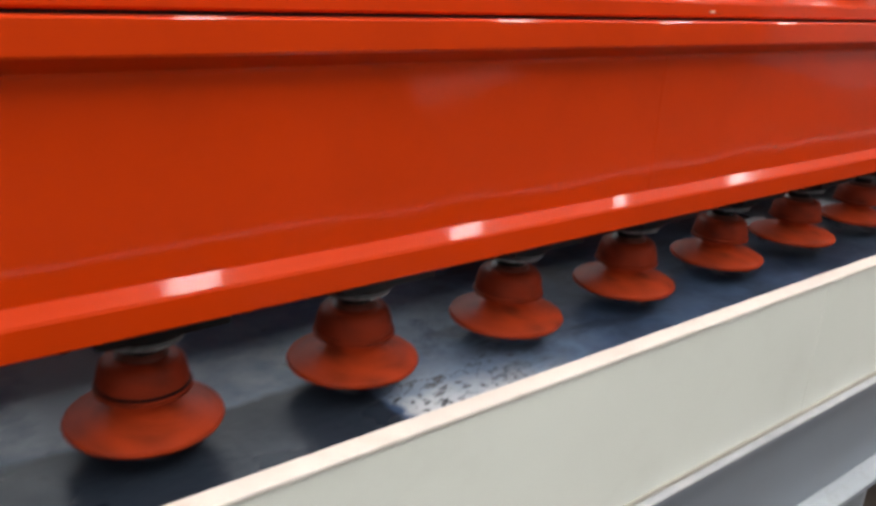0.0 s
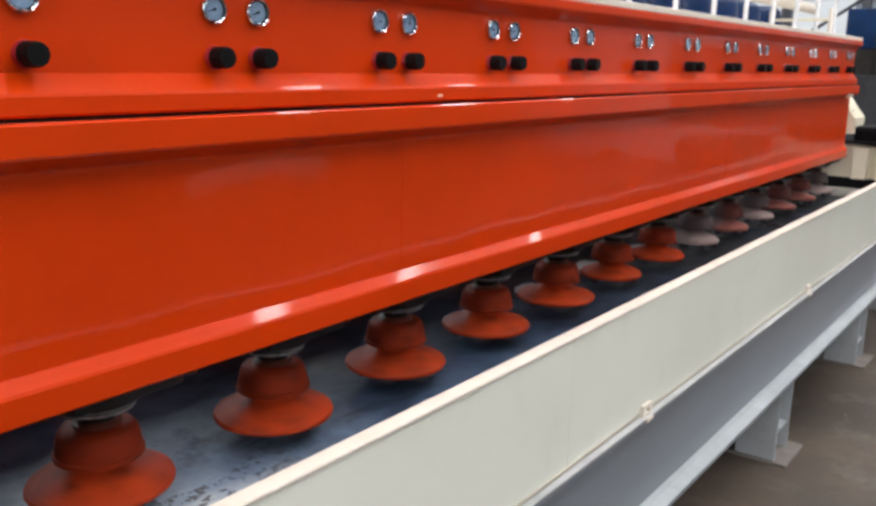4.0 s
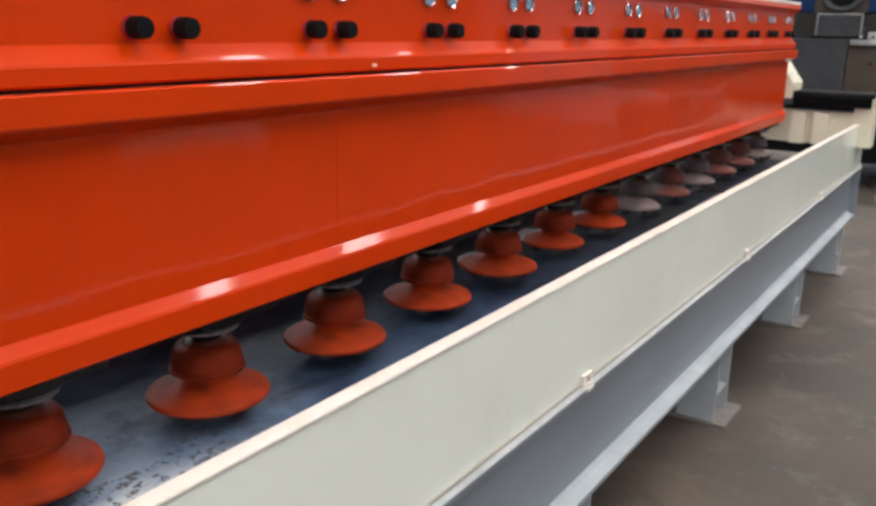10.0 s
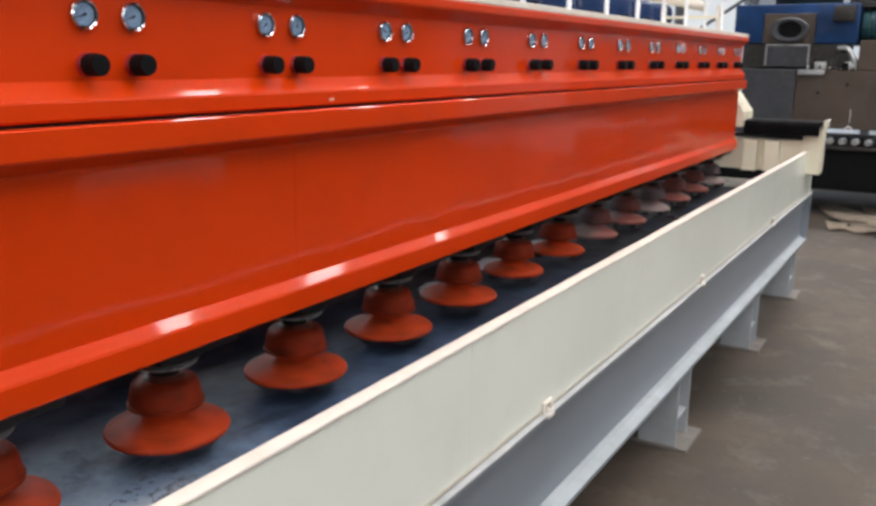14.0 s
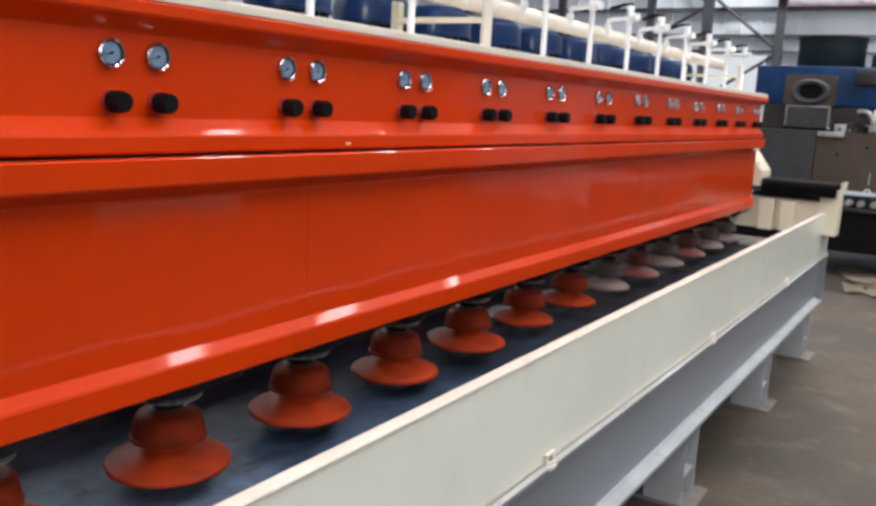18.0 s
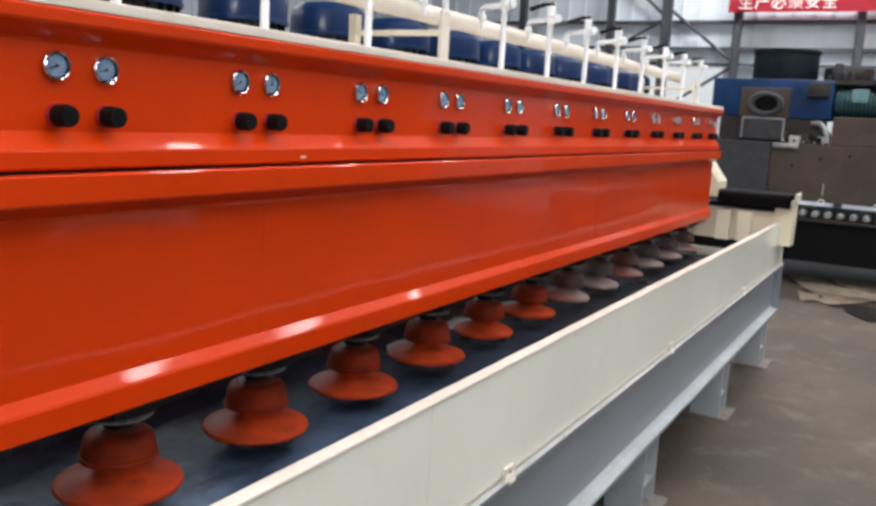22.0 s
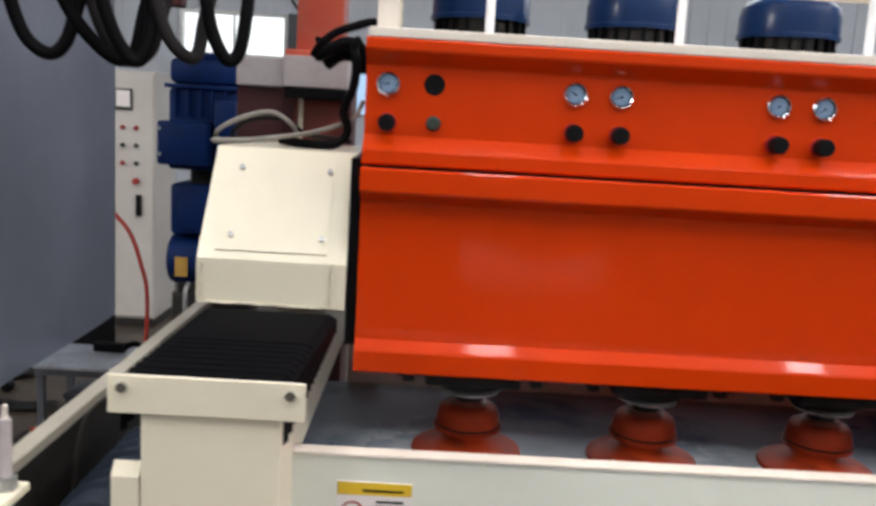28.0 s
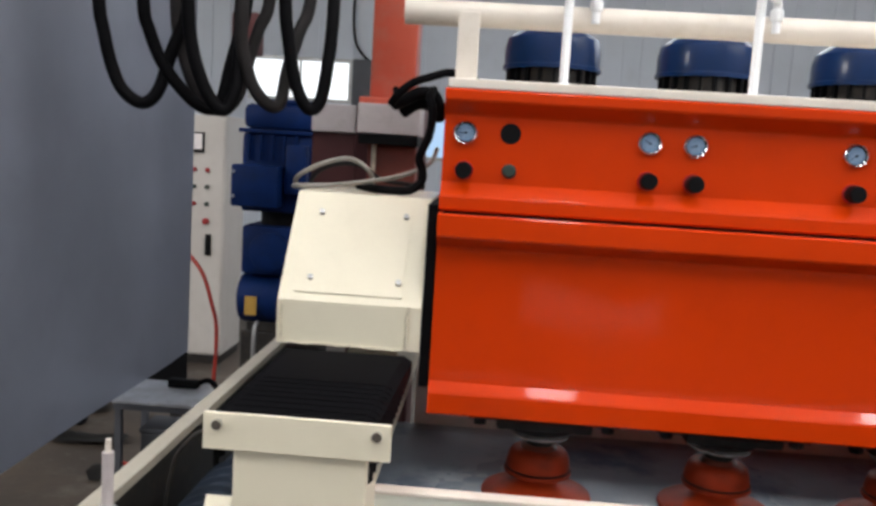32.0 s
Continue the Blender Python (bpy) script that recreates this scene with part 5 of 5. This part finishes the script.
solid("plastic_hose", tube(B(), curve([(-0.42, 0.45, 1.6), (-0.47, 0.32, 1.65), (-0.42, 0.3, 1.693), (-0.33, 0.31, 1.721), (-0.27, 0.3, 1.69), (-0.28, 0.36, 1.655), (-0.37, 0.34, 1.647), (-0.46, 0.26, 1.643), (-0.40, 0.2, 1.646), (-0.3, 0.24, 1.66), (-0.2, 0.28, 1.68), (-0.12, 0.33, 1.715), (-0.1, 0.4, 1.76)], 7), 0.0062, 12), CLEARHOSE, "milky plastic hose curled on the sloped guard", "hose")
solid("plastic_hose", tube(B(), curve([(-0.45, 0.5, 1.62), (-0.44, 0.38, 1.66), (-0.38, 0.33, 1.70), (-0.3, 0.34, 1.705), (-0.25, 0.37, 1.67), (-0.19, 0.4, 1.66), (-0.14, 0.5, 1.65)], 7), 0.0065, 12), GREYCABLE, "dull grey hose curled on the sloped guard", "hose")
for hose, r in (
        ([(-0.3, 0.32, 1.652), (-0.25, 0.28, 1.6475), (-0.2, 0.27, 1.6465), (-0.158, 0.27, 1.649), (-0.13, 0.28, 1.672), (-0.128, 0.28, 1.7), (-0.138, 0.28, 1.73), (-0.131, 0.28, 1.757), (-0.117, 0.28, 1.79), (-0.111, 0.28, 1.83), (-0.112, 0.28, 1.865), (-0.12, 0.3, 1.893), (-0.115, 0.34, 1.915)], 0.0115),
        ([(-0.222, 0.3, 1.87), (-0.2, 0.28, 1.898), (-0.163, 0.28, 1.927), (-0.12, 0.28, 1.943), (-0.075, 0.28, 1.956), (-0.03, 0.27, 1.95), (0.0, 0.25, 1.935)], 0.0105),
        ([(-0.22, 0.36, 1.872), (-0.19, 0.34, 1.885), (-0.15, 0.34, 1.905), (-0.115, 0.34, 1.9), (-0.098, 0.34, 1.87), (-0.1, 0.36, 1.84)], 0.017),
        ([(-0.2, 0.4, 1.855), (-0.16, 0.38, 1.88), (-0.12, 0.38, 1.875), (-0.105, 0.39, 1.85)], 0.018),
        ([(-0.215, 0.33, 1.91), (-0.235, 0.5, 1.915), (-0.26, 0.75, 1.918), (-0.28, 0.95, 1.913)], 0.0085)):
    solid("rubber_hose", tube(B(), curve(hose, 7), r, 12), RUBBER, "thick black rubber hose looping over the beam end", "hose", "hoses at the beam end")

bar = thing("guide_bar", "cream flat guide bar with an upright bolt beside the bellows", "rail", at=(-0.56, 0.2, 0))
part("bar", box(B(), -0.566, -0.532, -0.86, 1.3, 1.145, 1.165, 0.002), BARGREY, bar, smooth=False)
part("web", box(B(), -0.556, -0.546, -0.84, 1.3, 0.9, 1.1445), DARK, bar, smooth=False)
for y in (-0.8, 1.2):
    part("post", box(B(), -0.6, -0.53, y - 0.05, y + 0.05, 0, 0.9, 0.003), GREY, bar, smooth=False)
part("end_block", box(B(), -0.575, -0.465, -0.81, -0.735, 1.166, 1.18, 0.003), CREAM, bar, smooth=False)
b = part("bolt", cyl(B(), (-0.485, -0.765, 1.18), (-0.485, -0.765, 1.305), 0.0045, 14), RAILTOP, bar, "upright steel bolt")
part("sleeve", cyl(B(), (-0.485, -0.765, 1.2005), (-0.485, -0.765, 1.285), 0.0088, 14), DUCT, b)
part("nut", cyl(B(), (-0.485, -0.765, 1.1805), (-0.485, -0.765, 1.2), 0.015, 6), GALV, b)
part("tab", prism(B(), [(-0.705, 1.03), (-0.69, 1.03), (-0.69, 1.2), (-0.705, 1.18)], -0.36, -0.318), CREAM, bar, "cream bracket tab", smooth=False)
drive = thing("drive_motor", "dark blue drive motor with curved guard below the bellows", "motor", at=(-0.44, -0.3, 0))
part("motor", cyl(B(), (-0.42, -0.62, 1.02), (-0.42, -0.15, 1.02), 0.075, 24, bevel=0.01), DULLBLUE, drive)
part("bracket", box(B(), -0.5, -0.34, -0.6, -0.2, 0.0, 0.97, 0.01), DARK, drive, smooth=False)
part("guard_arch", tube(B(), curve([(-0.482, -0.55, 0.95), (-0.479, -0.55, 1.1), (-0.466, -0.55, 1.186), (-0.453, -0.55, 1.215), (-0.427, -0.55, 1.244), (-0.39, -0.55, 1.262)], 5), 0.0035, 10), DARK, drive, "curved dark guard")
for i in range(7):
    part("cooling_fin", lathe(B(), [(0.0745, 0.0), (0.086, 0.003), (0.086, 0.006), (0.0745, 0.009)], 24, pose(-0.42, -0.56 + 0.045 * i, 1.02, 90)), DULLBLUE, drive)
part("foot_box", box(B(), -0.48, -0.36, -0.66, -0.625, 0.97, 1.09, 0.006), DARK, drive)

# ---- far machine behind the other end ----
MX, FARY = 11.6, -3.1
far = thing("rolling_machine", "large brown steel machine casing with roller row and blue drive", "machine", at=(MX + 1, -1.5, 0))
part("casing", box(B(), MX, MX + 2.4, FARY, 0.35, 1.0, 1.66, 0.01), RUST, far, "brown stained steel plate casing", smooth=False)
part("upper_casing", box(B(), MX + 0.01, MX + 2.3, FARY, -0.28, 1.661, 1.99, 0.01), RUST, far, "brown steel upper casing", smooth=False)
part("grey_casing", box(B(), MX - 0.02, MX + 2.4, 0.352, 1.9, 0.9, 1.66, 0.01), SLATE, far, "dark grey iron side plate", smooth=False)
part("ledge", box(B(), MX - 0.12, MX + 2.0, FARY, 1.2, 0.775, 0.81, 0.003), DARK, far, "worn steel ledge", smooth=False)
part("base", box(B(), MX - 0.06, MX + 2.0, FARY, 1.2, 0.3, 0.774, 0.005), BLACK, far, "black base", smooth=False)
for y in (-1.4, 0.5):
    part("foot", box(B(), MX + 0.5, MX + 0.8, y, y + 0.25, 0, 0.3), DARK, far, smooth=False)
for i in range(14):
    part("roller", cyl(B(), (MX - 0.1, 0.05 - 0.135 * i, 0.865), (MX + 0.1, 0.05 - 0.135 * i, 0.862), 0.04, 16, bevel=0.006), ROLLER, far)
for y in (-0.265, -0.85, -1.43):
    bm = lathe(B(), [(0.024, 0), (0.04, 0), (0.04, 0.02), (0.024, 0.02), (0.024, 0)], 24, pose(MX - 0.01, y, 1.0, 0, -90, 0))
    part("eye_ring", bm, PVC, far, "white lifting eye")
    part("chalk_mark", box(B(), MX - 0.004, MX - 0.0005, y - 0.008, y + 0.004, 1.08, 1.22), GALV, far, smooth=False)
for y, z in ((0.1, 1.4), (-0.5, 1.55), (-1.1, 1.35), (-0.2, 1.5)):
    part("bolt_hole", cyl(B(), (MX - 0.006, y, z), (MX + 0.001, y, z), 0.016, 12), BLACK, far)
part("rag", box(B(), MX - 0.06, MX - 0.021, 0.05, 0.33, 1.60, 1.66, 0.008), GALV, far, "pale rag on the casing edge")

drv = thing("blue_drive_unit", "blue machine head with round flange, dark drum and teal motor", "machine", at=(MX + 0.8, 0.5, 1.66))
part("body", box(B(), MX + 0.1, MX + 1.4, -0.24, 1.12, 1.95, 2.4, 0.02), BRIGHTBLUE, drv, "blue painted gear housing")
part("neck", box(B(), MX + 0.12, MX + 1.2, -0.1, 1.0, 1.661, 1.949, 0.01), DARK, drv, smooth=False)
part("drum", cyl(B(), (MX + 0.7, 0.4, 2.4), (MX + 0.7, 0.4, 2.76), 0.38, 36, bevel=0.01), DRUM, drv, "dark blue-teal drum")
part("drum_rim", lathe(B(), [(0.36, 2.74), (0.395, 2.74), (0.395, 2.775), (0.36, 2.775), (0.36, 2.74)], 36, Matrix.Translation((MX + 0.7, 0.4, 0))), DRUM, drv)
part("flange_plate", box(B(), MX + 0.04, MX + 0.099, 0.21, 0.77, 1.95, 2.29, 0.006), RUST, drv, "brown flange plate", smooth=False)
# ring and bore are flattened, not tilted, to fit the camera's view
part("flange_ring", lathe(B(), [(0.12, 0.0), (0.2, 0.0), (0.21, 0.02), (0.21, 0.05), (0.19, 0.065), (0.14, 0.06), (0.12, 0.0)], 36, pose(MX + 0.039, 0.475, 2.105, 0, -90, 0) @ Matrix.Diagonal((0.68, 1, 1, 1))), SLATE, drv, "iron flange flattened to fit the camera's view")
part("flange_bore", lathe(B(), [(0.0, 0.012), (0.125, 0.012), (0.125, 0.018), (0.0, 0.018)], 30, pose(MX + 0.039, 0.475, 2.105, 0, -90, 0) @ Matrix.Diagonal((0.68, 1, 1, 1))), BLACK, drv)
part("box", box(B(), MX + 0.02, MX + 0.119, 0.25, 0.71, 1.69, 1.945, 0.006), SLATE, drv, "grey junction box with pale edge", smooth=False)
for a, bq, c, d in ((0.24, 0.72, 1.925, 1.948), (0.235, 0.255, 1.7, 1.924), (0.705, 0.725, 1.7, 1.924)):
    part("edge_strip", box(B(), MX + 0.01, MX + 0.0195, a, bq, c, d), ROLLER, drv, smooth=False)
part("side_block", box(B(), MX + 0.0, MX + 0.6, -0.2, 0.02, 2.2, 2.37, 0.01), DARK, drv)
part("motor", cyl(B(), (MX + 0.3, -0.74, 2.15), (MX + 0.3, -0.26, 2.15), 0.165, 28, bevel=0.02), TEAL, drv, "teal electric motor")
for i in range(9):
    part("motor_fin", lathe(B(), [(0.164, 0), (0.18, 0.004), (0.164, 0.008)], 28, pose(MX + 0.3, -0.34 - 0.042 * i, 2.15, 90)), TEAL, drv)
part("terminal_box", box(B(), MX + 0.1, MX + 0.3, -0.6, -0.44, 2.16, 2.31, 0.008), PALETEAL, drv, "pale teal terminal box")
part("blue_cap", box(B(), MX + 0.1, MX + 0.4, -0.8, -0.65, 2.32, 2.46, 0.02), BRIGHTBLUE, drv)
pl = thing("lifting_frame", "dark machine parts and pallet stacked on the brown machine", "machine parts", at=(MX + 0.8, -0.5, 1.99))
part("support", box(B(), MX + 0.5, MX + 1.0, -0.7, -0.3, 1.991, 2.36, 0.01), DARK, pl, smooth=False)
part("plate", box(B(), MX + 0.2, MX + 1.4, -0.8, -0.03, 2.36, 2.41, 0.006), DARK, pl, smooth=False)
part("pulley", cyl(B(), (MX + 0.8, -0.32, 2.411), (MX + 0.8, -0.32, 2.58), 0.28, 30, bevel=0.015), DARK, pl, "dark pulley")
part("valve_block", box(B(), MX + 0.5, MX + 0.9, -0.85, -0.66, 2.411, 2.62, 0.02), DARK, pl)
ob = thing("orange_cover_box", "orange sheet-metal cover box on the brown machine", "cover", at=(MX + 0.3, -0.9, 1.99))
part("cover", box(B(), MX + 0.05, MX + 0.6, -1.05, -0.76, 1.991, 2.45, 0.01), DULLORANGE, ob, smooth=False)
part("lid", box(B(), MX + 0.04, MX + 0.61, -1.06, -0.75, 2.451, 2.475, 0.004), RUST, ob, "brown lid", smooth=False)
for z in (2.1, 2.35):
    part("screw", cyl(B(), (MX + 0.042, -0.9, z), (MX + 0.05, -0.9, z), 0.014, 10), DARK, ob)
grey2 = thing("gear_pump", "grey pump parts lying on the casing top", "machine parts", at=(MX + 0.2, -0.1, 1.66))
part("pump", cyl(B(), (MX + 0.1, -0.14, 1.76), (MX + 0.4, -0.14, 1.76), 0.099, 20, bevel=0.01), DARK, grey2)
part("elbow", tube(B(), curve([(MX + 0.05, -0.25, 1.68), (MX + 0.04, -0.22, 1.8), (MX + 0.05, -0.15, 1.9), (MX + 0.1, -0.05, 1.9)], 6), 0.03, 12), GALV, grey2)

rq = random.Random(21)
for i in range(16):
    y = rq.uniform(-0.28, 0.24)
    x = MX + rq.uniform(0.02, 0.1)
    r = rq.uniform(0.02, 0.05)
    z = 1.661
    name, mt_ = (("pipe_fitting", GALV), ("machine_part", DARK), ("machine_part", SLATE), ("machine_part", BLACK))[rq.choice((0, 1, 1, 2, 3))]
    t = thing(name, "pale metal pipe fitting lying on the brown machine casing" if mt_ is GALV else "dark greasy machine part lying on the brown machine casing", "machine part", "loose parts on the casing", at=(x, y, z))
    if i % 3:
        part("body", cyl(B(), (x, y, z), (x, y, z + r * rq.uniform(1.5, 4)), r, 12, bevel=0.006), mt_, t)
    else:
        part("body", box(B(), x - r, x + r, y - r * 1.4, y + r * 1.4, z, z + r * rq.uniform(1.2, 3), 0.008), mt_, t)
    part("bolt", cyl(B(), (x - r, y, z + r * 0.7), (x - r - 0.02, y, z + r * 0.7), r * 0.35, 8), GALV if i % 2 else DARK, t)
for i in range(12):
    y = rq.uniform(-0.95, -0.1)
    x = MX + rq.uniform(0.25, 0.5)
    r = rq.uniform(0.025, 0.06)
    t = thing("machine_part", "dark greasy machine part stacked on the machine top plate", "machine part", "loose parts on the top plate", at=(x, max(y, -0.78), 2.411))
    part("body", cyl(B(), (x, max(y, -0.78), 2.411), (x, max(y, -0.78), 2.411 + r * rq.uniform(1.5, 4)), r, 12, bevel=0.008), DARK if i % 4 else SLATE, t)
    part("nut", cyl(B(), (x - r, max(y, -0.78), 2.43), (x - r - 0.03, max(y, -0.78), 2.43), r * 0.4, 6), DARK, t)

# cardboard and scraps on the floor
rc = random.Random(11)


def scrap(x, y, w, d, a, z, name="cardboard_sheet", label="torn flat brown cardboard lying on the floor", cat="cardboard", material=None):
    bm = B()
    n = 8
    rim = []
    for i in range(n):
        t = 2 * math.pi * (i + rc.uniform(-0.3, 0.3)) / n
        k = 1 / max(abs(math.cos(t)), abs(math.sin(t))) * rc.uniform(0.7, 1.1)
        rim.append(Vector((x, y, z)) + Matrix.Rotation(a, 3, "Z") @ Vector((w / 2 * k * math.cos(t), d / 2 * k * math.sin(t), rc.uniform(0.002, 0.03))))
    c = bm.verts.new((x, y, z + 0.006))
    vs = [bm.verts.new(p) for p in rim]
    for i in range(n):
        bm.faces.new((c, vs[i], vs[(i + 1) % n]))
    bmesh.ops.solidify(bm, geom=bm.faces[:], thickness=0.005)
    solid(name, bm, material or CARD, label, cat, "scraps on the floor", smooth=False)


scrap(11.6, -0.35, 1.4, 0.5, 0.3, 0.006)
scrap(11.2, -0.5, 0.7, 0.3, 1.2, 0.03)
scrap(10.8, -0.35, 0.6, 0.25, 0.2, 0.006)
scrap(11.5, -1.0, 0.5, 0.35, 2.1, 0.006)
scrap(10.95, -0.68, 0.9, 0.42, -0.4, 0.006)
scrap(11.3, -0.8, 1.2, 0.4, 0.9, 0.03)
scrap(11.9, -0.75, 0.8, 0.5, 0.1, 0.03)
scrap(10.3, -0.95, 0.7, 0.35, 0.5, 0.006, "dark_rag", "dark oily rag heap on the floor", "rag", DARK)
scrap(10.1, -1.15, 0.4, 0.3, 1.5, 0.006, "dark_rag", "dark oily rag heap on the floor", "rag", DARK)


scrap(-2.1, 2.62, 0.45, 0.2, 0.1, 0.006, "dark_rag", "dark oily rag heap on the floor", "rag", DARK)
scrap(-2.5, 3.1, 0.5, 0.3, 0.7, 0.006, "steel_offcut", "dark flat steel offcut lying on the floor", "offcut", DARK)
scrap(-1.75, 2.2, 0.35, 0.2, 0.3, 0.006, "steel_offcut", "dark flat steel offcut lying on the floor", "offcut", DARK)
solid("wheel_block", cyl(B(), (-2.3, 2.85, 0.03), (-2.3, 2.91, 0.03), 0.03, 16, bevel=0.005), BLACK, "small black castor wheel lying on the floor", "wheel")
solid("wall_wire", tube(B(), curve([(-1.72, 8.54, 3.6), (-1.72, 8.54, 3.25), (-1.68, 8.54, 3.0), (-1.58, 8.54, 2.85), (-1.5, 8.55, 2.79)], 6), 0.016, 8), BLACK, "thin black wire hanging on the sheet wall", "wire")
solid("wall_post", box(B(), -1.69, -1.45, Y1 - 0.16, Y1 - 0.03, 0, 2.8, 0.004), GIRT, "dark grey steel post beside the window", "post", smooth=False)

# ---- what moves: the heads spin ----
def motions():
    start = {10: 11.4, 11: 14.6, 12: 15.8, 13: 16.9, 14: 17.6, 15: 17.9}
    first = {10: -125, 11: 60, 12: -115, 13: 20, 14: 30, 15: -120}
    for k, hd in enumerate(heads):
        t0, a = start.get(k, -1.0), first.get(k, 37.0 * k)
        rows = [(0.0, pose(HX + 0.45 * k, HY, 0.9, 0, 0, a))]
        fine = 1 / 30 if k in start else 0.1
        step = 83.0 if k % 2 else 79.0
        n = round(32.0 / fine)
        for i in range(n + 1):
            t = i * fine
            if t < t0 or i == 0:
                continue
            if len(rows) == 1 and t > 0.2:
                rows.append((t - fine, rows[0][1]))
            a += step * min((t - t0) / 0.8, 1.0)
            rows.append((t, pose(HX + 0.45 * k, HY, 0.9, 0, 0, a)))
        walk(hd, rows)


motions()
